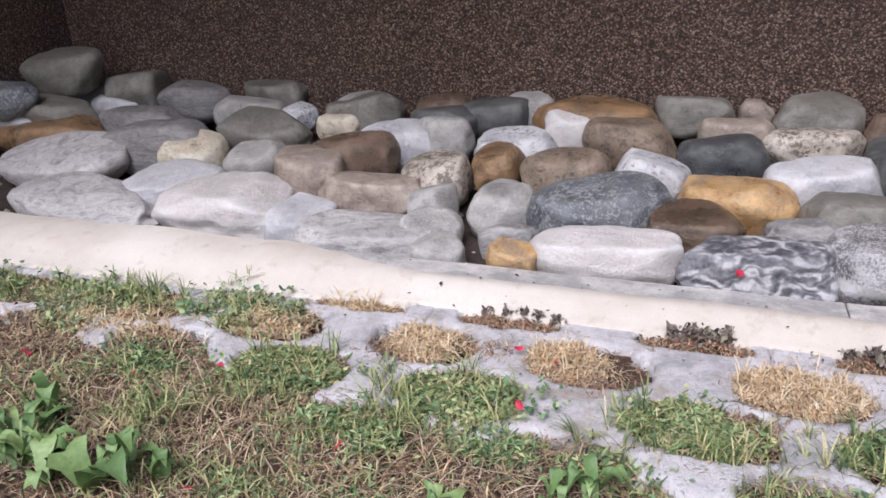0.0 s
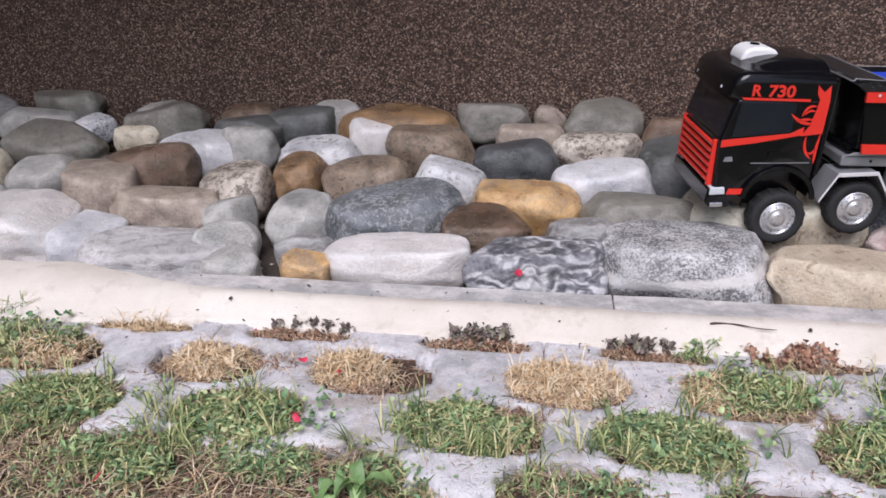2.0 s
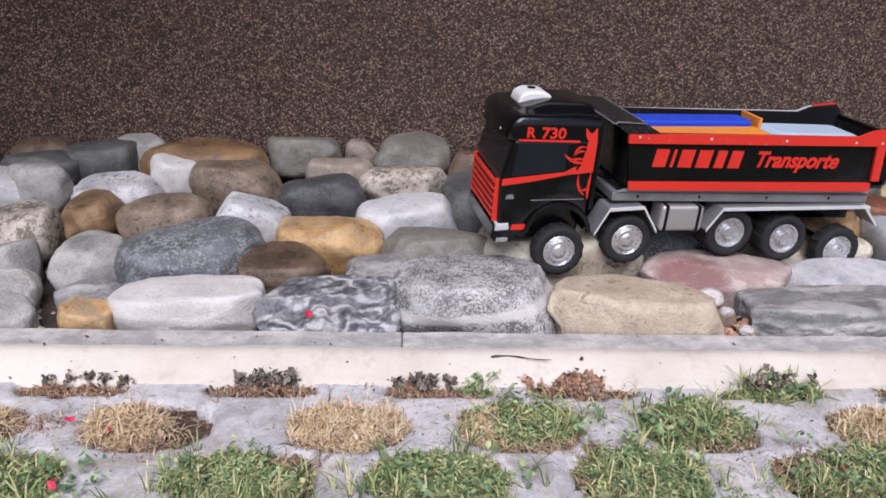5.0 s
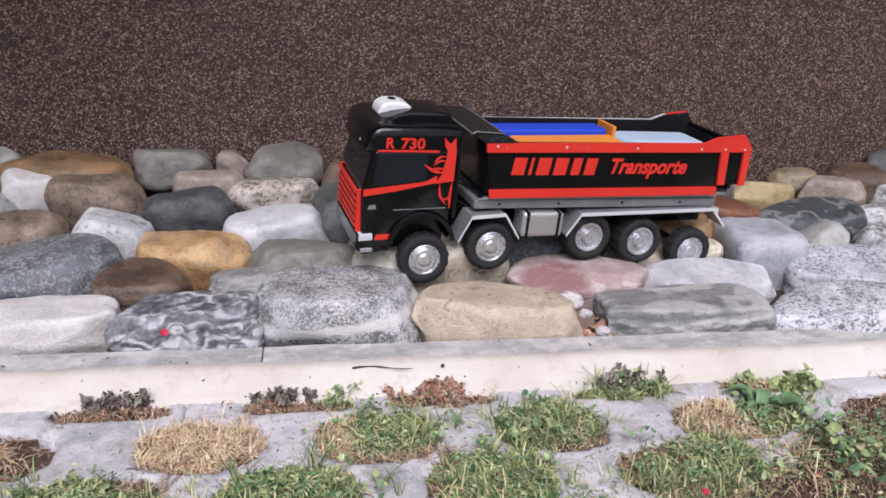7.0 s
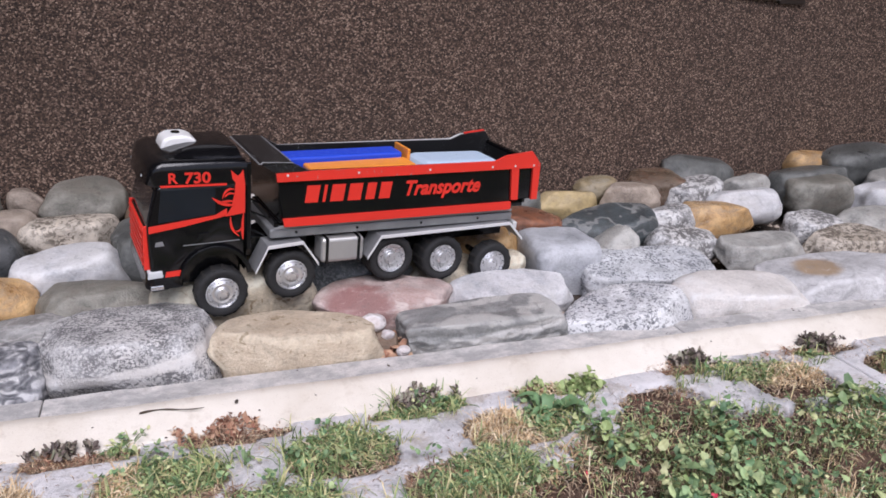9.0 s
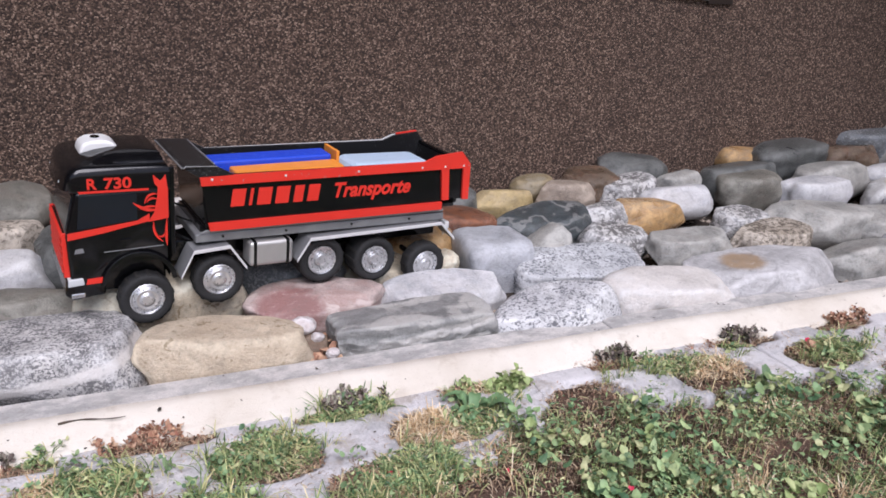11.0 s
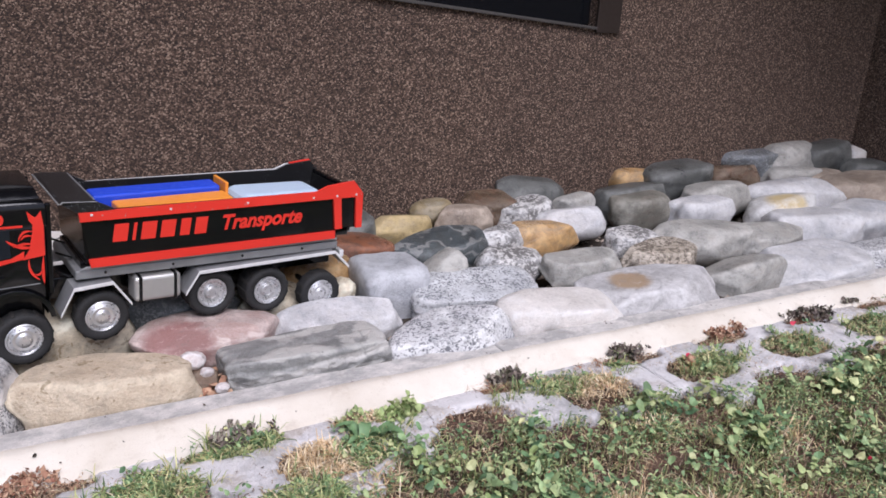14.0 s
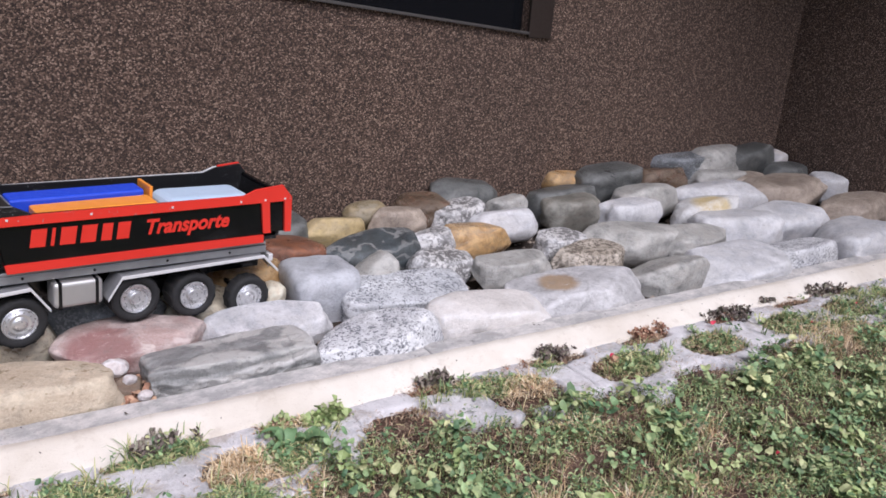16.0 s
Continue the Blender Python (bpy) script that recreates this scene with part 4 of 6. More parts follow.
def swoosh(p0, p1, p2, w):
    """A curved stroke in x and z, pointed at both ends."""
    mid = [tuple((1 - u) ** 2 * a + 2 * u * (1 - u) * m + u * u * e for a, m, e in zip(p0, p1, p2)) for u in [k / 8 for k in range(9)]]
    left, right = [], []
    for k, (x, z) in enumerate(mid):
        (ax, az), (bx, bz) = mid[max(0, k - 1)], mid[min(8, k + 1)]
        d = math.hypot(bx - ax, bz - az)
        h = 0.5 * w * (0.12 + math.sin(math.pi * k / 8) ** 0.8)
        left.append((x - (bz - az) / d * h, z + (bx - ax) / d * h))
        right.append((x + (bz - az) / d * h, z - (bx - ax) / d * h))
    return left + right[::-1]


# cab: body with a wheel arch, rounded roof and leaning windscreen
arch = [(0.1 + 0.05 * math.cos(a), 0.042 + 0.05 * math.sin(a)) for a in [math.pi * (0.93 - 0.86 * k / 10) for k in range(11)]]
cab_line = [(0.012, 0.03), (0.002, 0.045), (0.0, 0.085), (-0.002, 0.135), (0.012, 0.19), (0.013, 0.2), (0.15, 0.2), (0.15, 0.055)] + arch[::-1] + [(0.05, 0.03)]
cab = part("cab", prism_bm(cab_line, -HW, HW, 0.006, 3), MAT_BLACK, truck)
cab.data.shade_smooth()
cab.data.set_sharp_from_angle(angle=radians(40))


def roof_bm(levels, corner=0.014, bow=0.007):
    """Rounded plan outlines, one above the other: height, front, rear, half width."""
    bm, rings = bmesh.new(), []
    for z, xf, xr, hw in levels:
        pts = [(xr, -hw), ((xf + xr) / 2, -hw)]
        for k in range(6):
            a = math.radians(18 * k)
            pts.append((xf + bow * 0.5 + corner * (1 - math.sin(a)), -hw + corner * (1 - math.cos(a))))
        for k in range(1, 8):
            y = (-hw + corner) * (1 - k / 4)
            pts.append((xf + bow * 0.5 - bow * (1 - (y / hw) ** 2) * 0.8, y))
        pts += [(x, -y) for x, y in pts[:8]][::-1]
        rings.append([bm.verts.new((x, y, z)) for x, y in pts])
    for p, q in zip(rings, rings[1:]):
        for k in range(len(p)):
            j = (k + 1) % len(p)
            bm.faces.new((p[k], p[j], q[j], q[k]))
    bm.faces.new(rings[0][::-1])
    bm.faces.new(rings[-1])
    bmesh.ops.recalc_face_normals(bm, faces=bm.faces[:])
    for f in bm.faces:
        f.smooth = True
    return bm


# roof: upright lettering band, a raised lip round it, and a low dome
roof = part("roof", roof_bm([(0.1965, 0.014, 0.1502, 0.0875), (0.199, 0.0, 0.1502, 0.0886), (0.202, -0.005, 0.1502, 0.0886), (0.222, 0.0, 0.1502, 0.0886), (0.226, 0.0015, 0.15, 0.0882), (0.2325, 0.007, 0.149, 0.0862), (0.2365, 0.014, 0.1475, 0.0825), (0.238, 0.02, 0.146, 0.078), (0.2375, 0.024, 0.145, 0.0745), (0.2435, 0.036, 0.1435, 0.069), (0.249, 0.052, 0.142, 0.06), (0.2525, 0.072, 0.14, 0.046), (0.2535, 0.09, 0.136, 0.03)]), MAT_BLACK, cab, "glossy black domed roof")
roof.data.set_sharp_from_angle(angle=radians(50))
for yy in (-0.055, 0.055):
    part("roof_lamp", lathe_bm([(0.0045, 0.0), (0.004, -0.002), (0.0015, -0.003)], 14), MAT_LAMP, roof, "small clear roof lamp").matrix_basis = pose(-0.0005, yy, 0.208, 0, 0, -90)
part("rear_wind_panel", box_bm(0.1503, 0.158, -0.084, -0.078, 0.085, 0.232, 0.002), MAT_BLACK, cab)
part("rear_wind_panel", box_bm(0.1503, 0.158, 0.078, 0.084, 0.085, 0.232, 0.002), MAT_BLACK, cab)
part("windscreen", prism_bm([(-0.0015, 0.14), (0.0102, 0.192), (0.014, 0.192), (0.004, 0.14)], -HW + 0.01, HW - 0.01, 0.0008), MAT_GLASS, cab, "dark tinted windscreen")
for s in (-1, 1):
    side = s * HW
    flat([(0.014, 0.142), (0.1, 0.152), (0.1, 0.194), (0.019, 0.194)], side, MAT_GLASS, "side_window", cab, "dark side window")
    flat([(0.0, 0.126), (0.05, 0.134), (0.118, 0.148), (0.118, 0.16), (0.1, 0.15), (0.05, 0.1435), (0.0, 0.137)], side, MAT_RED, "stripe", cab)
    flat([(0.02, 0.198), (0.118, 0.198), (0.118, 0.2015), (0.018, 0.2015)], side, MAT_RED, "stripe", cab)
    flat([(0.116, 0.1465), (0.1465, 0.151), (0.1465, 0.1985), (0.1435, 0.2225), (0.1395, 0.2165), (0.1355, 0.2125), (0.1305, 0.2165), (0.1245, 0.2225), (0.1265, 0.2085), (0.1315, 0.2015), (0.1305, 0.187), (0.127, 0.172), (0.1255, 0.162)], side, MAT_RED, "red_decal", cab)
    for p0, p1, p2, w in (((0.13, 0.166), (0.112, 0.163), (0.0945, 0.1795), 0.0046), ((0.104, 0.168), (0.117, 0.174), (0.13, 0.1705), 0.003), ((0.111, 0.176), (0.115, 0.195), (0.1305, 0.191), 0.0028), ((0.1145, 0.178), (0.119, 0.188), (0.131, 0.183), 0.0026), ((0.124, 0.146), (0.121, 0.124), (0.1375, 0.112), 0.0034), ((0.144, 0.15), (0.141, 0.122), (0.1435, 0.105), 0.0036), ((0.131, 0.122), (0.138, 0.116), (0.1425, 0.13), 0.0022)):
        flat(swoosh(p0, p1, p2, w), side, MAT_RED, "red_decal", cab, thick=0.002)
    flat([(0.05, 0.102), (0.138, 0.105), (0.138, 0.1062), (0.05, 0.1032)], side, MAT_GREYDUST, "door_seam", cab, thick=0.0008)
    flat([(0.073, 0.114), (0.09, 0.115), (0.09, 0.122), (0.073, 0.121)], side, MAT_BLACK, "door_handle", cab, thick=0.003)
    flat([(0.008, 0.104), (0.022, 0.105), (0.02, 0.112), (0.01, 0.111)], side, MAT_GREYDUST, "badge", cab)
    flat([(0.022, 0.052), (0.048, 0.053), (0.046, 0.062), (0.024, 0.061)], side, MAT_RED, "side_marker", cab, "red side marker")
    ring = [(0.1 + 0.058 * math.cos(a), 0.042 + 0.058 * math.sin(a)) for a in [math.pi * (0.96 - 0.92 * k / 12) for k in range(13)]]
    ring += [(0.1 + 0.0505 * math.cos(a), 0.042 + 0.0505 * math.sin(a)) for a in [math.pi * (0.04 + 0.92 * k / 12) for k in range(13)]]
    part("wheel_arch", prism_bm(ring, side + s * 0.0005, side + s * 0.006, 0.001), MAT_BLACK, cab)
    part("headlamp", prism_bm([(-0.004, 0.05), (0.02, 0.052), (0.018, 0.064), (-0.003, 0.062)], *sorted((side + s * 0.002, side - s * 0.028)), 0.002), MAT_LAMP, cab, "clear white headlamp")
    part("fog_lamp", prism_bm([(0.0, 0.03), (0.02, 0.031), (0.02, 0.039), (0.0, 0.038)], *sorted((side + s * 0.001, side - s * 0.02)), 0.0015), MAT_CHROME, cab)
part("grille", box_bm(-0.004, 0.006, -HW + 0.012, HW - 0.012, 0.066, 0.132, 0.002), MAT_BLACK, cab)
for k in range(6):
    z0 = 0.068 + 0.0112 * k
    part("grille_slat", prism_bm([(-0.0085, z0), (-0.0035, z0 + 0.002), (-0.0035, z0 + 0.0055), (-0.0085, z0 + 0.0045)], -HW + 0.016, HW - 0.016, 0.0008), MAT_RED, cab, "red grille slat")
part("grille_edge", box_bm(-0.007, 0.002, HW - 0.016, HW - 0.011, 0.062, 0.134, 0.001), MAT_RED, cab)
part("grille_edge", box_bm(-0.007, 0.002, -HW + 0.011, -HW + 0.016, 0.062, 0.134, 0.001), MAT_RED, cab)
part("bumper", prism_bm([(-0.008, 0.036), (-0.006, 0.06), (0.03, 0.06), (0.03, 0.03), (0.004, 0.026)], -HW + 0.001, HW - 0.001, 0.003), MAT_BLACK, cab)
# white roof unit with a dark opening
unit = part("roof_unit", prism_bm([(0.03, 0.24), (0.0345, 0.255), (0.046, 0.2615), (0.07, 0.2625), (0.083, 0.2575), (0.09, 0.247)], -0.026, 0.026, 0.005, 3), MAT_WHITE, cab, "white roof ventilator")
hole = lathe_bm([(0.009, 0.0), (0.008, 0.0015), (0.004, 0.002)], 20)
bmesh.ops.rotate(hole, verts=hole.verts[:], cent=(0, 0, 0), matrix=Matrix.Rotation(radians(90), 3, "X"))
for v in hole.verts:
    v.co = Vector((v.co.x * 0.8 + 0.058, v.co.y + 0.002, v.co.z + 0.2622))
part("vent_opening", hole, MAT_BLACK, unit)

# chassis, deck plates and mudguards
part("wheel_housing", box_bm(0.046, 0.148, -0.056, 0.056, 0.024, 0.094, 0.004), MAT_BLACK, truck)
part("chassis", box_bm(0.1, 0.68, -0.03, 0.03, 0.052, 0.088, 0.002), MAT_BLACK, truck)
part("deck", box_bm(0.19, 0.668, -0.08, 0.08, 0.099, 0.115, 0.003), MAT_GREYDUST, truck, "dusty grey deck plate")
# black filler that stands in for the shadow between tipping body and deck
part("subframe", box_bm(0.2, 0.66, -0.07, 0.07, 0.1145, 0.127, 0.001), MAT_BLACK, truck)
for s in (-1, 1):
    part("side_rail", prism_bm([(0.194, 0.116), (0.664, 0.118), (0.664, 0.1235), (0.206, 0.1215)], *sorted((s * 0.0805, s * 0.0835)), 0.001), MAT_GREYDUST, truck, "dusty grey side rail")
    for bx in (0.235, 0.345, 0.47, 0.59):
        part("bolt", lathe_bm([(0.0022, s * 0.0795), (0.0022, s * 0.0815), (0.001, s * 0.082)], 10), MAT_BLACK, truck).location = (bx, 0, 0.108)
for k, (px, pz) in enumerate(((0.166, 0.105), (0.172, 0.13), (0.166, 0.15))):
    part("hose", prism_bm([(px, pz), (px + 0.025, pz - 0.012), (px + 0.026, pz - 0.009), (px + 0.001, pz + 0.003)], -0.05 + 0.02 * k, -0.046 + 0.02 * k, 0.0008), MAT_BLACK, truck)


def band(path, thick):
    """A polyline in x and z with a thickness, as an outline."""
    return list(path) + [(x, z + thick) for x, z in path[::-1]]


for s in (-1, 1):
    a, b = sorted((s * 0.046, s * 0.094))
    for path in ([(0.163, 0.045), (0.184, 0.088), (0.243, 0.092), (0.272, 0.05)], [(0.362, 0.052), (0.386, 0.09), (0.655, 0.096), (0.688, 0.062)]):
        guard = part("mudguard", prism_bm(band(path, 0.003), a, b, 0.0006), MAT_GREYDUST, truck, "dusty grey mudguard")
        part("mudguard_lip", prism_bm(band([(x, z - 0.0015) for x, z in path], 0.0062), *sorted((s * 0.0942, s * 0.0965)), 0.0006), MAT_ALU, guard, "bright worn aluminium edge")
    a, b = sorted((s * 0.048, s * 0.09))
    tank = part("fuel_tank", box_bm(0.278, 0.356, a, b, 0.05, 0.094, 0.006, 3), MAT_SATIN, truck, "satin metal fuel tank")
    for sx in (0.288, 0.346):
        part("strap", box_bm(sx - 0.003, sx + 0.003, a - 0.0015, b + 0.0015, 0.0485, 0.0955, 0.002), MAT_BLACK, tank)
part("rear_crossbar", box_bm(0.68, 0.69, -0.07, 0.07, 0.075, 0.09, 0.002), MAT_ALU, truck)
part("tow_hook", prism_bm(band([(0.685, 0.08), (0.7, 0.062), (0.705, 0.045)], 0.004), -0.03, -0.026, 0.0006), MAT_ALU, truck)
part("ram_pivot", box_bm(0.652, 0.672, -0.07, 0.07, 0.115, 0.158, 0.004), MAT_BLACK, truck)

# tipping body
tub = part("tipper_floor", box_bm(0.205, 0.685, -0.084, 0.084, 0.128, 0.134), MAT_SCRATCH, truck)
wall_line = [(0.196, 0.216), (0.61, 0.22), (0.634, 0.23), (0.688, 0.2365), (0.709, 0.212), (0.711, 0.143), (0.652, 0.145), (0.655, 0.1265), (0.212, 0.1235)]
for s in (-1, 1):
    a, b = sorted((s * 0.084, s * 0.0885))
    side = part("tipper_side", prism_bm(wall_line, a, b, 0.0006), MAT_BLACK if s < 0 else MAT_SCRATCH, truck, "black side panel with red stripes")
    y1 = s * 0.0885
    if s > 0:
        part("worn_edge", prism_bm([(0.197, 0.2155), (0.608, 0.2212), (0.632, 0.2312), (0.64, 0.2322), (0.64, 0.2306), (0.61, 0.2196), (0.197, 0.2139)], 0.0886, 0.0915, 0.0004), MAT_ALU, side, "bare metal edge, paint worn off")
        part("red_corner", prism_bm([(0.645, 0.206), (0.709, 0.206), (0.7095, 0.213), (0.688, 0.2385), (0.642, 0.2332)], 0.0886, 0.0935, 0.0004), MAT_CHIPPED, side, "chipped red rear corner")
    else:
        flat([(0.197, 0.2), (0.709, 0.206), (0.7095, 0.213), (0.688, 0.2378), (0.632, 0.2312), (0.608, 0.2212), (0.195, 0.2155)], y1, MAT_CHIPPED, "top_rail", side, "red top rail, chipped", thick=0.005)
    flat([(0.211, 0.1225), (0.654, 0.1255), (0.653, 0.1405), (0.208, 0.1365)], y1, MAT_RED, "bottom_stripe", side, thick=0.004)
    flat([(0.652, 0.144), (0.667, 0.144), (0.6615, 0.207), (0.645, 0.206)], y1, MAT_CHIPPED, "rear_post", side, thick=0.005)
    flat([(0.698, 0.143), (0.7115, 0.143), (0.7095, 0.209), (0.694, 0.207)], y1, MAT_CHIPPED, "rear_post", side, thick=0.005)
    for bx in (0.212, 0.335, 0.47, 0.6, 0.65, 0.692):
        flat([(bx, 0.209), (bx + 0.0035, 0.209), (bx + 0.0035, 0.2125), (bx, 0.2125)], y1 + s * 0.005, MAT_ALU, "rivet", side, thick=0.001)
    c, d = sorted((s * 0.0885, s * 0.0945))
    part("corner_gusset", prism_bm([(0.174, 0.228), (0.224, 0.23), (0.25, 0.217), (0.197, 0.213)], *sorted((s * 0.084, s * 0.0935)), 0.0008), MAT_SCRATCH, side)
part("headboard", prism_bm([(0.205, 0.128), (0.211, 0.128), (0.205, 0.217), (0.199, 0.217)], -0.084, 0.084, 0.0005), MAT_BLACK, truck)
part("cab_guard", prism_bm([(0.168, 0.231), (0.172, 0.2345), (0.222, 0.2325), (0.22, 0.2265)], -0.0945, 0.0945, 0.0008), MAT_SCRATCH, truck, "black flange over the cab, paint worn at its edges")
part("worn_edge", prism_bm([(0.168, 0.2312), (0.172, 0.2352), (0.222, 0.2332), (0.2215, 0.2318), (0.1735, 0.2336), (0.1705, 0.2306)], -0.0962, -0.0946, 0.0003), MAT_GREYDUST, truck, "bare metal edge, paint worn off")
part("worn_edge", box_bm(0.1662, 0.1684, -0.0945, 0.0945, 0.2302, 0.2322, 0.0004), MAT_GREYDUST, truck, "bare metal edge, paint worn off")
part("worn_edge", box_bm(0.219, 0.2212, -0.084, 0.084, 0.2322, 0.2338, 0.0004), MAT_GREYDUST, truck, "bare metal edge, paint worn off")
part("tailgate", prism_bm([(0.684, 0.134), (0.69, 0.134), (0.699, 0.214), (0.693, 0.214)], -0.084, 0.084, 0.0005), MAT_SCRATCH, truck)
part("tailgate_rail", box_bm(0.692, 0.702, -0.083, 0.083, 0.211, 0.219, 0.002), MAT_BLACK, truck)


def letters(text, x, z, size, y, parent, shear=0.0, squeeze=1.0):
    """Raised lettering on the near side, in the built-in font."""
    cu = bpy.data.curves.new("lettering", "FONT")
    cu.body, cu.size, cu.extrude, cu.shear, cu.offset = text, size, 0.0006, shear, size * 0.03
    tmp = bpy.data.objects.new("lettering", cu)
    scene.collection.objects.link(tmp)
    me = bpy.data.meshes.new_from_object(tmp.evaluated_get(bpy.context.evaluated_depsgraph_get()))
    bpy.data.objects.remove(tmp)
    me.materials.clear()
    me.materials.append(MAT_RED)
    ob = new("lettering", me)
    ob.parent = parent
    ob.matrix_basis = pose(x, y, z, 90, 0, 0) @ Matrix.Diagonal((squeeze, 1, 1, 1))
    return tagged(ob, "red lettering")


near_side = [c for c in truck.children if c.name.startswith("tipper_side")][0]
letters("R", 0.03, 0.2045, 0.0225, -HW - 0.001, cab)
letters("730", 0.054, 0.204, 0.0235, -HW - 0.001, cab, 0.0, 1.12)
letters("Transporte", 0.424, 0.165, 0.037, -0.0892, near_side, 0.28, 0.92)
# the firm's name stands as plain bars of its size and colour
for x0, wide in ((0.248, 0.026), (0.2785, 0.0085), (0.292, 0.027), (0.3235, 0.027), (0.356, 0.02), (0.381, 0.024)):
    flat([(x0 - 0.003, 0.1615), (x0 + wide - 0.0065, 0.1615), (x0 + wide - 0.0025, 0.191), (x0 + 0.001, 0.191)], -0.0885, MAT_RED, "name_bar", near_side, thick=0.0012)


# wheels: tyre with a rounded shoulder, and a flat or a deep rim
R = 0.0425
for i, (ax, up) in enumerate(zip(AX, RISE)):
    for s in (-1, 1):
        deep = i in (2, 3)
        w0, w1 = (0.038, 0.088) if deep else (0.058, 0.088)
        prof = [(R * 0.6, w0), (R * 0.93, w0), (R, w0 + 0.004), (R, w1 - 0.006), (R * 0.965, w1 - 0.001), (R * 0.86, w1), (R * 0.68, w1 - 0.001), (R * 0.62, w1 - (0.016 if deep else 0.004))]
        bm = lathe_bm([(r, s * a) for r, a in prof], 40)
        tyre = part("wheel", bm, MAT_RUBBER, truck, "black rubber tyre")
        tyre.location = (ax, 0, R + up)
        for k in range(30):
            a, tilt = 2 * math.pi * k / 30, 0.12 * (-1) ** k
            lug = box_bm(-0.0026, 0.0026, *sorted((s * (w0 + 0.003), s * (w1 - 0.003))), R - 0.0012, R + 0.0009, 0.0005, 1)
            bmesh.ops.rotate(lug, verts=lug.verts[:], cent=(0, 0, 0), matrix=Matrix.Rotation(a + tilt, 3, "Y"))
            part("tread_block", lug, MAT_TREAD, tyre)
        if deep:
            rp = [(R * 0.64, w1 - 0.003), (R * 0.62, w1 - 0.001), (R * 0.56, w1 - 0.002), (R * 0.5, w1 - 0.0075), (R * 0.3, w1 - 0.0095), (R * 0.26, w1 - 0.004), (R * 0.22, w1 - 0.003), (R * 0.08, w1 - 0.003)]
        else:
            rp = [(R * 0.64, w1 - 0.002), (R * 0.6, w1 - 0.001), (R * 0.55, w1 - 0.004), (R * 0.4, w1 - 0.0005), (R * 0.3, w1 - 0.0015), (R * 0.2, w1 + 0.001), (R * 0.1, w1 + 0.0015)]
        rim = part("rim", lathe_bm([(r, s * a) for r, a in rp], 36, False), MAT_RIM, tyre, "deep chrome rim" if deep else "chrome rim")
        for f in rim.data.polygons:
            f.use_smooth = False
        for k in range(10):
            a = 2 * math.pi * k / 10
            y = s * (w1 - (0.0086 if deep else 0.0012))
            rr = R * (0.42 if deep else 0.47)
            part("rim_hole", box_bm(rr * math.cos(a) - 0.0013, rr * math.cos(a) + 0.0013, *sorted((y, y + s * 0.001)), rr * math.sin(a) - 0.0013, rr * math.sin(a) + 0.0013, 0.0005, 1), MAT_GREYDUST, rim)
    part("axle", lathe_bm([(0.006, -0.06), (0.006, 0.06)], 12), MAT_BLACK, truck).location = (ax, 0, R + up)


def cargo(name, bm, material, label, category):
    me = bpy.data.meshes.new(name)
    bm.to_mesh(me)
    bm.free()
    me.materials.append(material)
    ob = new(name, me)
    ob.matrix_world = TRUCK_POSE
    return tagged(ob, label, category)


cargo("orange_box", prism_bm([(0.262, 0.135), (0.455, 0.135), (0.455, 0.2165), (0.262, 0.2115)], -0.072, -0.022, 0.003), MAT_ORANGE, "orange plastic tray lying in the tipper body", "tray")
cargo("blue_box", prism_bm([(0.235, 0.136), (0.452, 0.136), (0.452, 0.2245), (0.235, 0.2195)], -0.018, 0.03, 0.004), MAT_BLUE, "blue plastic case standing in the tipper body", "case")
cargo("orange_plate", box_bm(0.4565, 0.4625, -0.03, 0.028, 0.135, 0.232, 0.001), MAT_ORANGE, "upright orange plastic plate in the tipper body", "plate")
cargo("canister", box_bm(0.475, 0.645, -0.07, 0.03, 0.135, 0.2145, 0.02, 4), MAT_CAN, "milky blue plastic canister in the tipper body", "canister")

# ---- grass pavers and planting ----
def lawn_edge(x):
    """How near to the kerb the lawn has grown over the pavers."""
    return float(np.interp(x, [-1.5, -0.8, -0.5, -0.1, 0.3, 0.55, 0.75, 1.05, 1.2, 1.75, 1.9, 2.4], [-0.19, -0.23, -0.28, -0.32, -0.3, -0.23, -0.15, -0.15, -0.22, -0.24, -0.21, -0.18]))


ROW_KERB = (-1.55, -1.33, -1.1, -0.875, -0.65, -0.425, -0.187, 0.05, 0.24, 0.49, 0.72, 0.982, 1.249, 1.482, 1.764, 2.0, 2.24)
ROW_ODD = (-1.63, -1.41, -1.19, -0.965, -0.745, -0.52, -0.306, -0.065, 0.145, 0.37, 0.61, 0.86, 1.106, 1.345, 1.606, 1.87, 2.12, 2.36)
ROW_EVEN = (-1.52, -1.3, -1.08, -0.87, -0.665, -0.44, -0.17, 0.04, 0.265, 0.5, 0.73, 0.98, 1.22, 1.475, 1.74, 2.0, 2.24)
HOLES = [(x, y, ha, hb) for xs, y, ha, hb in ((ROW_KERB, -0.062, 0.072, 0.02), (ROW_ODD, -0.143, 0.075, 0.048), (ROW_EVEN, -0.24, 0.076, 0.048), (ROW_ODD, -0.335, 0.075, 0.048)) for x in xs]


def in_hole(x, y, grow=1.0):
    for hx, hy, ha, hb in HOLES:
        dx, dy = (x - hx) / (ha * grow), (y - hy) / (hb * grow)
        if abs(dx) < 1.3 and abs(dy) < 1.3:
            w = 1.0 + 0.16 * noise.noise((x * 14, y * 14, hx * 9))
            if abs(dx) ** 2.6 + abs(dy) ** 2.6 < w:
                return True
    return False


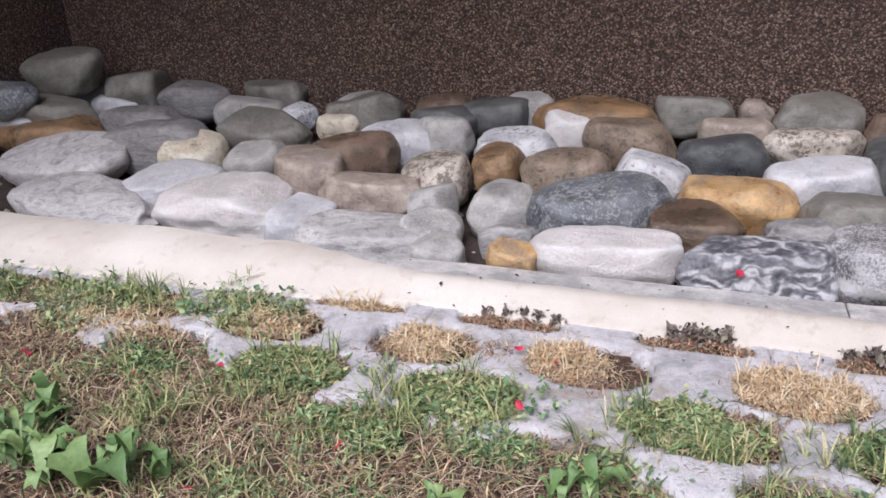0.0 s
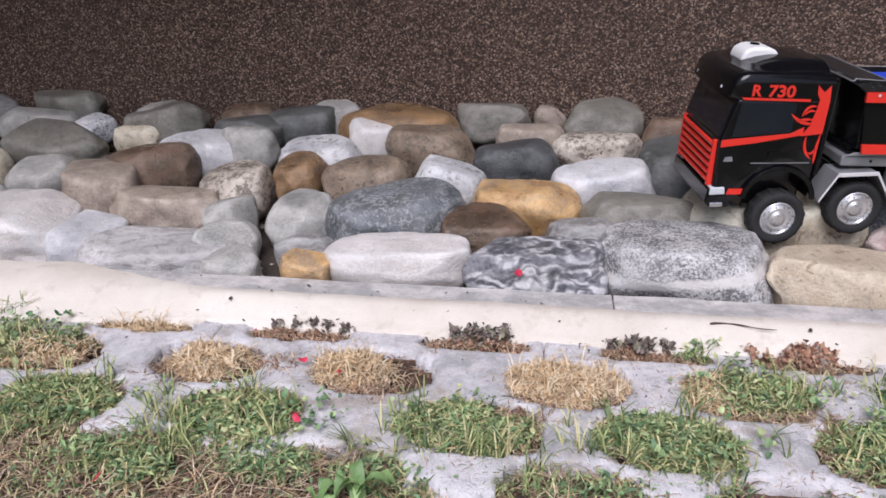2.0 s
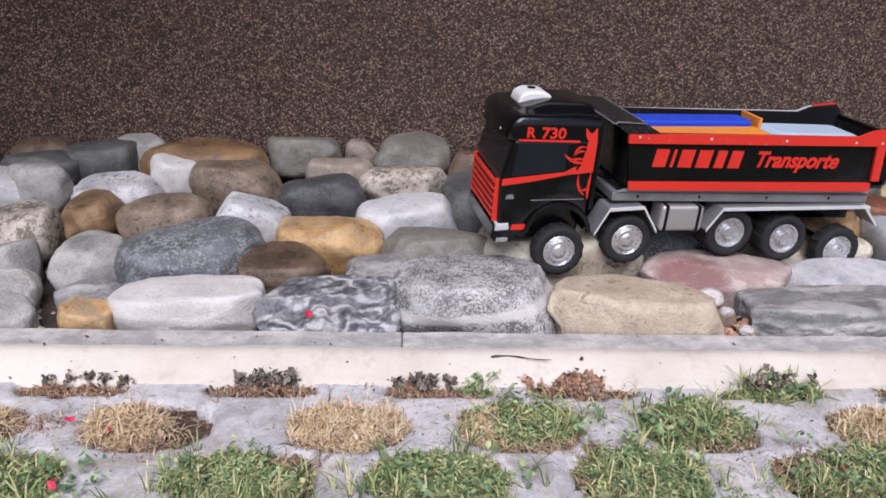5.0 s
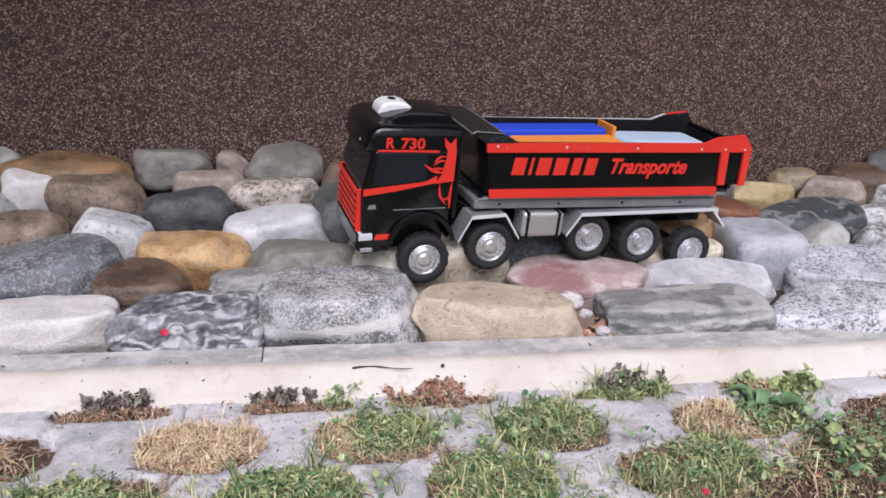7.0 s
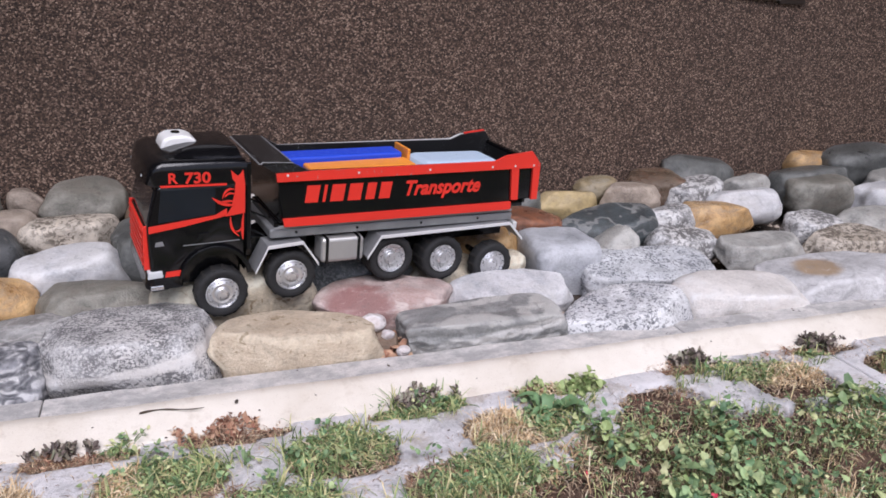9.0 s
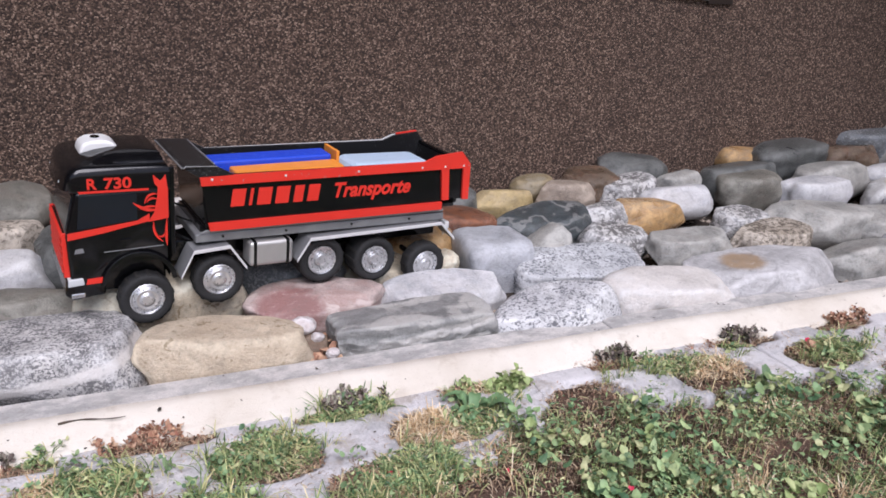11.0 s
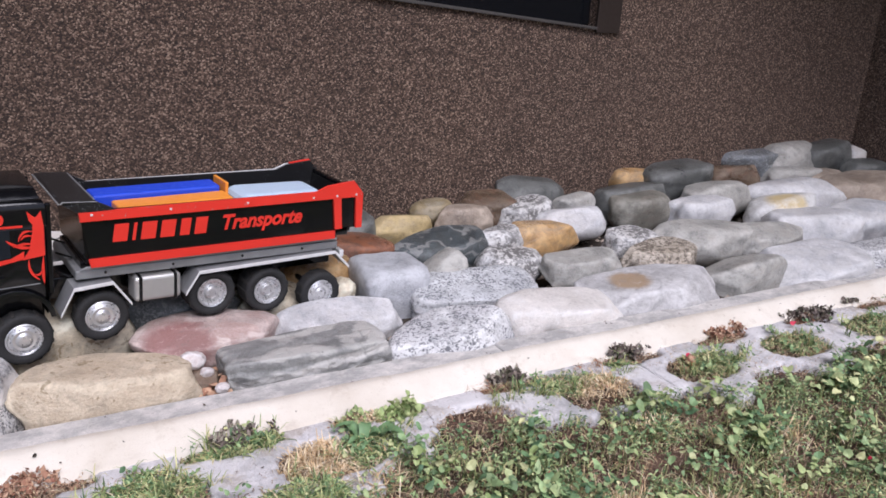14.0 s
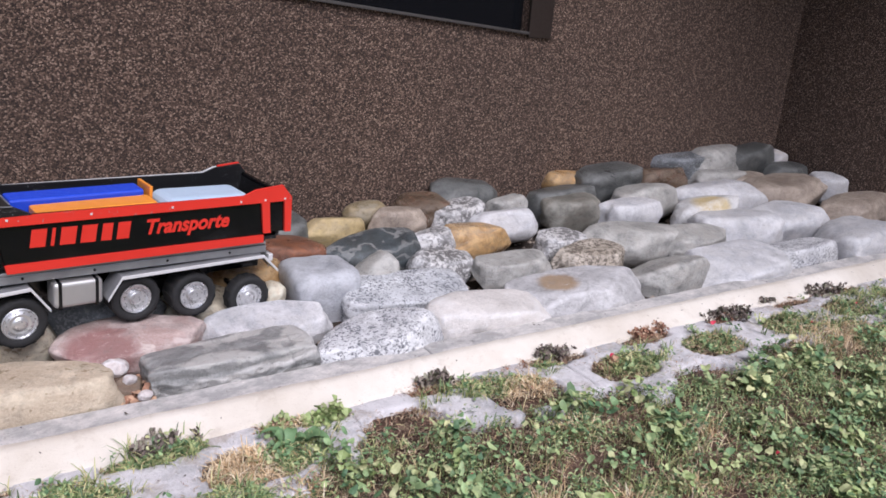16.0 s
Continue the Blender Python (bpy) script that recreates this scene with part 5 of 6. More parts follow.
PAVEMENT = thing("pavement", pose(0, 0, 0), "grey concrete grass pavers, worn and partly overgrown", "pavement", kind="structure")
STEP = 0.006
for i in range(-2, 9):
    x0, x1 = -0.76 + 0.444 * i - 0.219, -0.76 + 0.444 * (i + 1) - 0.221
    for y0, y1 in ((-0.043, -0.4),):
        nxp, nyp = int((x1 - x0) / STEP), int((y0 - y1) / STEP)
        keep, index, pv, pf = set(), {}, [], []
        for a in range(nxp):
            for b in range(nyp):
                px, py = x0 + (a + 0.5) * STEP, y0 - (b + 0.5) * STEP
                buried = lawn_edge(px) - py + 0.05 * noise.noise((px * 7, py * 9, 2)) + 0.03 * noise.noise((px * 22, py * 22, 8)) > 0.025
                if not buried and not in_hole(px, py):
                    keep.add((a, b))

        def corner(a, b, low):
            if (a, b, low) not in index:
                x, y = x0 + a * (x1 - x0) / nxp, y0 + b * (y1 - y0) / nyp
                jx, jy = 0.002 * noise.noise((x * 90, y * 90, 1)), 0.002 * noise.noise((x * 90, y * 90, 5))
                z = 0.0016 * noise.noise((x * 9, y * 9, 3)) + 0.0009 * noise.noise((x * 60, y * 60, 3))
                edge = min(a, nxp - a, b, nyp - b)
                z -= 0.0015 if edge == 0 else 0.0
                if 0 < a < nxp and 0 < b < nyp and not {(a, b), (a - 1, b), (a, b - 1), (a - 1, b - 1)} <= keep:
                    z -= 0.0035
                index[a, b, low] = len(pv)
                pv.append((x + jx, y + jy, -0.024 if low else z))
            return index[a, b, low]

        for a, b in keep:
            pf.append((corner(a, b + 1, 0), corner(a + 1, b + 1, 0), corner(a + 1, b, 0), corner(a, b, 0)))
            for na, nb, p, q in ((a - 1, b, (a, b), (a, b + 1)), (a + 1, b, (a + 1, b + 1), (a + 1, b)), (a, b - 1, (a + 1, b), (a, b)), (a, b + 1, (a, b + 1), (a + 1, b + 1))):
                if (na, nb) not in keep:
                    pf.append((corner(*p, 0), corner(*p, 1), corner(*q, 1), corner(*q, 0)))
        ob = new("paver", mesh_of("paver", pv, pf, MAT_PAVER, True))
        ob.parent = PAVEMENT


class Growth:
    """Collects many small blades or leaves into one mesh."""

    def __init__(self, seed):
        self.v, self.f, self.r = [], [], np.random.default_rng(seed)

    def blade(self, x, y, z, length, width, lean, turn=None):
        r = self.r
        a = r.uniform(0, 6.283) if turn is None else turn
        dx, dy = math.cos(a), math.sin(a)
        b = len(self.v)
        for k, (h, o, w) in enumerate(((0.0, 0.0, 1.0), (0.5, 0.3, 0.85), (0.85, 0.72, 0.5))):
            px, py, pz = x + dx * lean * length * o, y + dy * lean * length * o, z + length * h * (1 - 0.35 * lean * o)
            self.v += [(px - dy * width * w / 2, py + dx * width * w / 2, pz), (px + dy * width * w / 2, py - dx * width * w / 2, pz)]
        self.v.append((x + dx * lean * length, y + dy * lean * length, z + length * (1 - 0.5 * lean)))
        self.f += [(b, b + 1, b + 3, b + 2), (b + 2, b + 3, b + 5, b + 4), (b + 4, b + 5, b + 6)]

    def leaf(self, x, y, z, size, tilt=0.5, long=1.0):
        r = self.r
        a, t, s = r.uniform(0, 6.283), r.uniform(0, 6.283), r.uniform(0.1, tilt)
        u = Vector((math.cos(a), math.sin(a), s * math.cos(t)))
        w = Vector((-math.sin(a), math.cos(a), s * math.sin(t)))
        b, c = len(self.v), Vector((x, y, z))
        self.v.append(tuple(c + Vector((0, 0, -size * 0.12))))
        lobes = r.uniform(0.72, 1.18, 8)
        for k in range(8):
            q = 6.283 * k / 8
            e = size * lobes[k]
            self.v.append(tuple(c + u * (e * long * math.cos(q)) + w * (e * math.sin(q)) + Vector((0, 0, size * (0.25 * math.cos(2 * q) + 0.3 * (lobes[k] - 0.95))))))
        self.f += [(b, b + 1 + k, b + 1 + (k + 1) % 8) for k in range(8)]

    def kite(self, x, y, z, size, long=1.6):
        """A small pointed leaf folded along its middle."""
        r = self.r
        a, up, roll = r.uniform(0, 6.283), r.uniform(-0.5, 0.9), r.uniform(-0.5, 0.5)
        dx, dy, L, b = math.cos(a) * size * long, math.sin(a) * size * long, size * long, len(self.v)
        wx, wy, wz = -math.sin(a) * size * 0.62, math.cos(a) * size * 0.62, size * 0.35
        self.v += [(x, y, z), (x + 0.9 * dx + wx, y + 0.9 * dy + wy, z + 0.9 * up * L + wz + roll * size), (x + 2 * dx, y + 2 * dy, z + 1.5 * up * L), (x + 0.9 * dx - wx, y + 0.9 * dy - wy, z + 0.9 * up * L + wz - roll * size)]
        self.f += [(b, b + 1, b + 2), (b, b + 2, b + 3)]

    def ragged(self, x, y, rx, ry, out=1.0):
        """A random spot in an uneven oval."""
        q, rad = self.r.uniform(0, 6.283), math.sqrt(self.r.uniform(0, 1)) * out
        rad *= 1.0 + 0.75 * noise.noise((math.cos(q) * 1.9 + x * 9, math.sin(q) * 1.9 + y * 9, 3.0)) + abs(self.r.normal(0, 0.07))
        return x + rx * rad * math.cos(q), y + ry * rad * math.sin(q), rad

    def strew(self, x, y, rx, ry, n, length, high, out=1.0, width=0.0022):
        """Short stalks at all angles, matted into a low cushion."""
        for _ in range(n):
            px, py, rad = self.ragged(x, y, rx, ry, out)
            lump = 0.6 + 0.7 * noise.noise((px * 38, py * 38, 2.0))
            z = -0.012 + (high + 0.006) * max(0.05, 1 - 0.75 * rad * rad) * lump * self.r.uniform(0.3, 1.15)
            self.blade(px, py, z, length * self.r.uniform(0.5, 1.3), width * self.r.uniform(0.6, 1.25), self.r.uniform(0.5, 2.4))

    def leaves(self, x, y, rx, ry, n, size, high, long=1.5, out=1.0, tilt=1.3):
        for _ in range(n):
            px, py, rad = self.ragged(x, y, rx, ry, out)
            lump = 0.65 + 0.7 * noise.noise((px * 38, py * 38, 2.0))
            z = -0.01 + (high + 0.008) * max(0.1, 1 - 0.7 * rad * rad) * lump * self.r.uniform(0.4, 1.2)
            if size < 0.0031:
                self.kite(px, py, z, size * self.r.uniform(0.5, 1.2), 1.0 + 0.3 * long)
            else:
                self.leaf(px, py, z, size * self.r.uniform(0.5, 1.3), tilt, long)

    def stems(self, x, y, rx, ry, n, high, straw):
        """Succulent shoots: a short bare stem under a knob of small fleshy leaves."""
        for _ in range(n):
            sx, sy, _ = self.ragged(x, y, rx, ry)
            h = high * self.r.uniform(0.3, 1.0)
            straw.blade(sx, sy, -0.018, h + 0.014, 0.0018, 0.25)
            wide = self.r.uniform(0.0026, 0.0048)
            for _ in range(int(self.r.uniform(12, 24))):
                d, low = self.r.normal(0, 1, 3), self.r.uniform(0, 1) ** 2.2
                self.leaf(sx + wide * d[0], sy + wide * d[1], h * (1 - low) + 0.6 * wide * d[2], self.r.uniform(0.0014, 0.0031), 1.8, 1.4)

    def link(self, name, material, label, category):
        return tagged(new(name, mesh_of(name, self.v, self.f, material)), label, category, kind="stuff")


dry, thatch, green, clover, lime, broad, sedum, russet, petal, crumbs = (Growth(k) for k in range(20, 30))

# what grows in each hole of the pavers along the kerb
def litter(x, y, rx, ry, n):
    """Withered reddish stems and bits heaped in a hole."""
    russet.strew(x, y, rx, ry, int(n * 1.3), 0.008, 0.014, 1.15, 0.0018)
    thatch.strew(x, y, rx, ry, n, 0.01, 0.013, 1.35, 0.0015)
    dry.strew(x, y, rx, ry, n // 4, 0.011, 0.014, 1.3, 0.0014)
    russet.leaves(x, y, rx, ry, n // 4, 0.0024, 0.013)
    crumbs.leaves(x, y, rx, ry, n // 3, 0.002, 0.008, 1.5, 1.3)


def turf(x, y, rx, ry, n, high=0.014, straw=0.25, leafy_share=0.5, red=0.08):
    """A low cushion of grass, small leaves and dead stalks, with sprigs straying out of it."""
    green.strew(x, y, rx, ry, int(n * (0.85 - straw)), 0.012, high, 1.0, 0.0024)
    clover.leaves(x, y, rx, ry, int(n * leafy_share * 0.5), 0.0029, high, 1.5)
    broad.leaves(x, y, rx * 0.95, ry * 0.95, int(n * leafy_share * 0.4), 0.0028, high, 1.8)
    dry.strew(x, y, rx, ry, int(n * straw * 0.5), 0.012, high * 0.9, 1.2)
    thatch.strew(x, y, rx, ry, int(n * (0.15 + straw * 0.6)), 0.012, high * 0.6, 1.5)
    russet.strew(x, y, rx, ry, int(n * red), 0.009, high * 0.6, 1.5, 0.002)
    crumbs.leaves(x, y, rx, ry, int(n * 0.2), 0.0022, 0.004, 1.5, 1.5)
    for _ in range(n // 70):
        px, py, rad = green.ragged(x, y, rx, ry, 1.2)
        r, kind = green.r, (clover, broad, green, green, green)[int(green.r.uniform(0, 5))]
        tall = high * r.uniform(0.6, 1.5)
        for _ in range(int(r.uniform(5, 13))):
            if kind is green:
                green.blade(px + r.normal(0, 0.004), py + r.normal(0, 0.004), -0.004, tall + 0.012, 0.002, r.uniform(0.2, 1.3))
            else:
                kind.leaf(px + r.normal(0, 0.008), py + r.normal(0, 0.006), tall * r.uniform(0.2, 1.0), r.uniform(0.0018, 0.0038), 1.2, 1.3)


def straw(x, y, rx, ry, n, high=0.012):
    """A cushion of bleached clipped grass."""
    dry.strew(x, y, rx, ry, n, 0.012, high, 1.0, 0.0024)
    thatch.strew(x, y, rx, ry, n // 3, 0.012, high * 0.7, 1.25)
    dry.leaves(x, y, rx, ry, n // 6, 0.002, high, 2.0)
    for _ in range(n // 9):
        px, py, rad = dry.ragged(x, y, rx * 0.9, ry * 0.9)
        dry.blade(px, py, -0.004, dry.r.uniform(0.012, 0.03), 0.0016, dry.r.uniform(0.3, 1.5))


litter(-0.425, -0.066, 0.065, 0.018, 420)
sedum.stems(-0.4, -0.052, 0.05, 0.008, 9, 0.01, russet)
sedum.stems(-0.178, -0.054, 0.034, 0.014, 20, 0.021, russet)
litter(-0.165, -0.066, 0.064, 0.02, 520)
litter(0.02, -0.06, 0.06, 0.017, 480)
sedum.stems(0.03, -0.054, 0.055, 0.012, 18, 0.016, russet)
turf(0.098, -0.052, 0.026, 0.014, 260, 0.014, 0.1, 1.0)
litter(0.225, -0.054, 0.065, 0.02, 650)
russet.stems(0.22, -0.054, 0.055, 0.014, 16, 0.012, thatch)
turf(0.505, -0.066, 0.064, 0.026, 900, 0.024, 0.15, 1.2)
sedum.stems(0.488, -0.06, 0.05, 0.02, 20, 0.026, thatch)
clover.leaves(0.51, -0.066, 0.06, 0.024, 200, 0.0034, 0.026)
litter(0.915, -0.056, 0.07, 0.016, 420)
sedum.stems(0.968, -0.054, 0.03, 0.014, 26, 0.02, russet)
litter(1.17, -0.062, 0.075, 0.018, 480)
sedum.stems(1.235, -0.056, 0.034, 0.015, 26, 0.022, russet)
turf(1.2, -0.08, 0.04, 0.012, 260, 0.01, 0.3, 0.6)
litter(1.5, -0.058, 0.055, 0.02, 620)
russet.stems(1.5, -0.056, 0.045, 0.016, 26, 0.016, thatch)
sedum.stems(1.76, -0.064, 0.075, 0.026, 40, 0.018, russet)
litter(1.75, -0.072, 0.075, 0.028, 620)
sedum.stems(1.93, -0.044, 0.018, 0.008, 10, 0.012, russet)
litter(2.0, -0.054, 0.05, 0.012, 260)
sedum.stems(2.15, -0.06, 0.07, 0.028, 34, 0.02, russet)
litter(2.15, -0.06, 0.08, 0.03, 400)
straw(-0.65, -0.07, 0.06, 0.022, 700, 0.008)
straw(-0.52, -0.143, 0.05, 0.045, 1300)
straw(-0.335, -0.138, 0.048, 0.042, 1300)
litter(-0.42, -0.145, 0.03, 0.028, 200)
straw(-0.067, -0.143, 0.076, 0.048, 2400, 0.013)
turf(0.155, -0.135, 0.068, 0.045, 1700, 0.017, 0.25, 0.6)
straw(0.1, -0.14, 0.035, 0.042, 500, 0.012)
turf(0.37, -0.125, 0.075, 0.048, 1800, 0.017, 0.2, 0.6)
straw(0.6, -0.145, 0.05, 0.048, 900, 0.014)
for _ in range(46):
    bx, by, _ = dry.ragged(0.595, -0.14, 0.03, 0.025)
    dry.blade(bx, by, -0.01, dry.r.uniform(0.02, 0.045), 0.0016, dry.r.uniform(0.1, 0.8))
turf(0.68, -0.14, 0.06, 0.048, 1300, 0.016, 0.15, 0.8)
turf(-0.82, -0.12, 0.09, 0.059, 2200, 0.016, 0.25, 0.5)
straw(-0.75, -0.15, 0.06, 0.040, 600, 0.012)
turf(-1.05, -0.15, 0.11, 0.066, 2600, 0.018, 0.25, 0.5)
straw(-0.98, -0.2, 0.12, 0.04, 1000, 0.012)
turf(-1.3, -0.16, 0.12, 0.066, 2200, 0.018, 0.3, 0.5)
turf(-0.66, -0.252, 0.08, 0.053, 2000, 0.02, 0.2, 0.5)
turf(-0.43, -0.26, 0.085, 0.055, 2200, 0.021, 0.2, 0.5)
turf(-0.19, -0.245, 0.078, 0.050, 2000, 0.019, 0.2, 0.9)
turf(0.045, -0.245, 0.082, 0.055, 2200, 0.021, 0.12, 0.9)
turf(0.28, -0.235, 0.078, 0.055, 1700, 0.017, 0.2, 1.1)
turf(0.55, -0.225, 0.075, 0.053, 1700, 0.018, 0.22, 1.2, 0.15)
for gx, gy, gr, gn in ((0.23, -0.19, 0.04, 500), (0.27, -0.27, 0.05, 300), (0.46, -0.2, 0.05, 500), (0.64, -0.2, 0.05, 400), (-0.3, -0.2, 0.05, 420), (-0.08, -0.2, 0.07, 420), (0.17, -0.19, 0.05, 300), (-0.57, -0.2, 0.06, 400)):
    russet.strew(gx, gy, gr, gr * 0.5, gn // 2, 0.01, 0.006, 1.2, 0.002)
    thatch.strew(gx, gy, gr, gr * 0.5, gn, 0.012, 0.007, 1.3)
    crumbs.leaves(gx, gy, gr, gr * 0.5, gn // 4, 0.0018, 0.003, 1.5, 1.3)
lime.leaves(0.752, -0.078, 0.042, 0.026, 230, 0.0046, 0.034, 1.1)
lime.leaves(0.69, -0.072, 0.055, 0.022, 230, 0.0032, 0.022, 1.3)
dry.strew(0.71, -0.075, 0.06, 0.022, 420, 0.011, 0.016)
litter(0.68, -0.068, 0.07, 0.018, 420)
turf(1.38, -0.14, 0.075, 0.045, 1700, 0.017, 0.15, 0.4)
russet.leaves(1.33, -0.13, 0.03, 0.018, 90, 0.004, 0.016)
turf(1.61, -0.14, 0.085, 0.048, 1500, 0.014, 0.5, 0.4, 0.15)
turf(1.06, -0.1, 0.11, 0.032, 1700, 0.016, 0.35, 0.4)
straw(1.12, -0.125, 0.06, 0.033, 500, 0.012)
turf(1.9, -0.16, 0.12, 0.066, 2000, 0.018, 0.25, 0.5)
straw(1.95, -0.22, 0.12, 0.06, 1000, 0.014)
turf(2.25, -0.13, 0.16, 0.066, 2000, 0.018, 0.3, 0.5)

# grit and dead bits at the bottom of every hole
for hx, hy, ha, hb in HOLES:
    if hy > -0.3:
        crumbs.leaves(hx, hy, ha, hb, 90, 0.0026, 0.002, 1.5, 1.0)
        thatch.strew(hx, hy, ha, hb, 150, 0.009, 0.004, 1.05, 0.0018)
        russet.strew(hx, hy, ha, hb, 60, 0.007, 0.004, 1.05, 0.0018)

for _ in range(60):
    russet.leaf(russet.r.uniform(0.47, 0.53), russet.r.uniform(0.06, 0.15), russet.r.uniform(0.004, 0.026), russet.r.uniform(0.002, 0.006), 1.2, 1.8)

# the lawn beyond: dead stalks and bare soil, fine green growth thicker towards the east end
rl = np.random.default_rng(77)


def overgrown(x, y):
    return lawn_edge(x) - y + 0.05 * noise.noise((x * 7, y * 9, 2)) + 0.04 * noise.noise((x * 24, y * 24, 8)) > 0


for _ in range(300000):
    x, y = rl.uniform(-1.55, 2.55), -0.08 - 0.72 * rl.uniform(0, 1) ** 0.85
    if not overgrown(x, y):
        continue
    lush = 0.5 * noise.noise((x * 4.0, y * 5.0, 7.7)) + 0.8 * noise.noise((x * 11.0, y * 13.0, 4.4)) + 0.5 * noise.noise((x * 34.0, y * 34.0, 1.4)) + float(np.interp(x, [-1.2, -0.3, 0.3, 0.8, 1.2, 2.0], [-0.24, -0.36, -0.26, 0.16, 0.3, 0.26]))
    share = min(0.93, max(0.04, 0.4 + 0.95 * lush))
    bare = noise.noise((x * 16.0, y * 19.0, 9.1)) + 0.5 * noise.noise((x * 50.0, y * 50.0, 3.1))
    if bare > (0.2 if x > 0.7 else 0.14) and rl.uniform(0, 1) < 0.85:
        continue
    top = 0.010 + 0.02 * share * (0.6 + noise.noise((x * 28.0, y * 28.0, 6.0)))
    q = rl.uniform(0, 1)
    if rl.uniform(0, 1) < share:
        if q < (0.3 if x > 0.6 else 0.6):
            green.blade(x, y, -0.02 + top * rl.uniform(0.2, 1.0), rl.uniform(0.008, 0.02), rl.uniform(0.0014, 0.0026), rl.uniform(0.3, 1.9))
        elif q < 0.72:
            clover.kite(x, y, -0.012 + top * rl.uniform(0.3, 1.4), rl.uniform(0.0013, 0.0032), 1.3)
        else:
            broad.kite(x, y, -0.012 + top * rl.uniform(0.3, 1.4), rl.uniform(0.0012, 0.003), 1.7)
    elif q < 0.5:
        thatch.blade(x, y, -0.02 + top * rl.uniform(0.0, 0.5), rl.uniform(0.004, 0.011), rl.uniform(0.0009, 0.0015), rl.uniform(0.8, 2.2))
    elif q < 0.62:
        russet.blade(x, y, -0.02 + top * rl.uniform(0.0, 0.5), rl.uniform(0.004, 0.009), 0.0013, rl.uniform(0.8, 2.2))
    elif q < 0.7:
        dry.blade(x, y, -0.018 + top * rl.uniform(0.0, 0.6), rl.uniform(0.007, 0.016), 0.0012, rl.uniform(0.8, 2.6))
    elif q < 0.86:
        crumbs.kite(x, y, -0.016 + 0.006 * rl.uniform(0, 1), rl.uniform(0.001, 0.003))

# feathery green patches standing out of the bare soil
for px, py, wide, deep, n in ((-0.43, -0.27, 0.07, 0.05, 900), (-0.57, -0.33, 0.04, 0.022, 420), (-0.5, -0.35, 0.03, 0.02, 260), (-0.37, -0.325, 0.055, 0.03, 620), (-0.85, -0.28, 0.05, 0.025, 420), (-1.02, -0.22, 0.06, 0.03, 420), (-0.25, -0.33, 0.05, 0.03, 420), (-0.02, -0.33, 0.06, 0.03, 420), (0.25, -0.33, 0.07, 0.03, 420)):
    for _ in range(n):
        x, y, rad = clover.ragged(px, py, wide, deep)
        lift = 0.024 * max(0.15, 1 - 0.8 * rad * rad) * rl.uniform(0.2, 1.1)
        q = rl.uniform(0, 1)
        if q < 0.45:
            green.blade(x, y, -0.016 + 0.5 * lift, rl.uniform(0.008, 0.017), rl.uniform(0.0018, 0.003), rl.uniform(0.5, 1.9))
        else:
            (clover if q < 0.7 else broad).kite(x, y, -0.014 + lift, rl.uniform(0.0018, 0.0036), 1.8)

# matted dead strands over the bare soil of the west end, and a few lusher tufts in it
for _ in range(9000):
    x, y = rl.uniform(-1.35, 0.05), rl.uniform(-0.56, -0.2)
    if not overgrown(x, y - 0.01) or noise.noise((x * 13.0, y * 15.0, 5.5)) > 0.25:
        continue
    (dry if rl.uniform(0, 1) < 0.25 else thatch).blade(x, y, -0.017 + 0.008 * rl.uniform(0, 1), rl.uniform(0.012, 0.026), rl.uniform(0.0009, 0.0017), rl.uniform(1.6, 2.8))
for px, py, wide, n, tall in ((-0.79, -0.375, 0.022, 80, 0.036), (-0.742, -0.325, 0.02, 90, 0.024), (-0.608, -0.452, 0.024, 120, 0.026), (-0.95, -0.34, 0.03, 110, 0.026), (-0.6, -0.337, 0.026, 150, 0.02), (-0.53, -0.345, 0.03, 150, 0.02), (-0.86, -0.44, 0.03, 90, 0.034)):
    for _ in range(n):
        x, y = px + rl.normal(0, wide), py + rl.normal(0, wide * 0.6)
        green.blade(x, y, -0.018, tall * rl.uniform(0.6, 1.3), rl.uniform(0.0016, 0.003), rl.uniform(0.4, 1.5))

# bunches of longer grass, green or bleached
for _ in range(330):
    x, y = rl.uniform(-1.5, 2.4), rl.uniform(-0.75, -0.15)
    if not overgrown(x, y - 0.01) or (x < 0.3 and rl.uniform(0, 1) < 0.6) or (x > 0.6 and rl.uniform(0, 1) < 0.6):
        continue
    q, wide, tall = rl.uniform(0, 1), rl.uniform(0.008, 0.026), rl.uniform(0.018, 0.036)
    kind = green if q < 0.66 else dry if q < 0.82 else thatch
    for _ in range(int(rl.uniform(25, 100))):
        kind.blade(x + rl.normal(0, wide), y + rl.normal(0, wide * 0.8), -0.02, tall * rl.uniform(0.6, 1.3) + 0.008, rl.uniform(0.0013, 0.0024), rl.uniform(0.2, 1.4))

# coarser grass where the lawn runs on
for _ in range(26000):
    x, y = rl.uniform(LEFT_X + 0.02, RIGHT_X - 0.02), -0.78 - 2.2 * rl.uniform(0, 1)
    lush = noise.noise((x * 3.0, y * 3.0, 7.7)) + 0.6 * noise.noise((x * 9.0, y * 9.0, 4.4))
    (green if rl.uniform(0, 1) < 0.55 + 0.5 * lush else thatch).blade(x, y, -0.021, rl.uniform(0.02, 0.045), rl.uniform(0.004, 0.009), rl.uniform(0.4, 1.6))
for _ in range(9000):
    x, y = (rl.uniform(LEFT_X, -1.5) if rl.uniform(0, 1) < 0.42 else rl.uniform(2.5, RIGHT_X)), rl.uniform(-0.8, -0.18)
    if overgrown(x, y):
        (green if rl.uniform(0, 1) < 0.6 else thatch).blade(x, y, -0.021, rl.uniform(0.02, 0.035), 0.003, rl.uniform(0.4, 1.6))

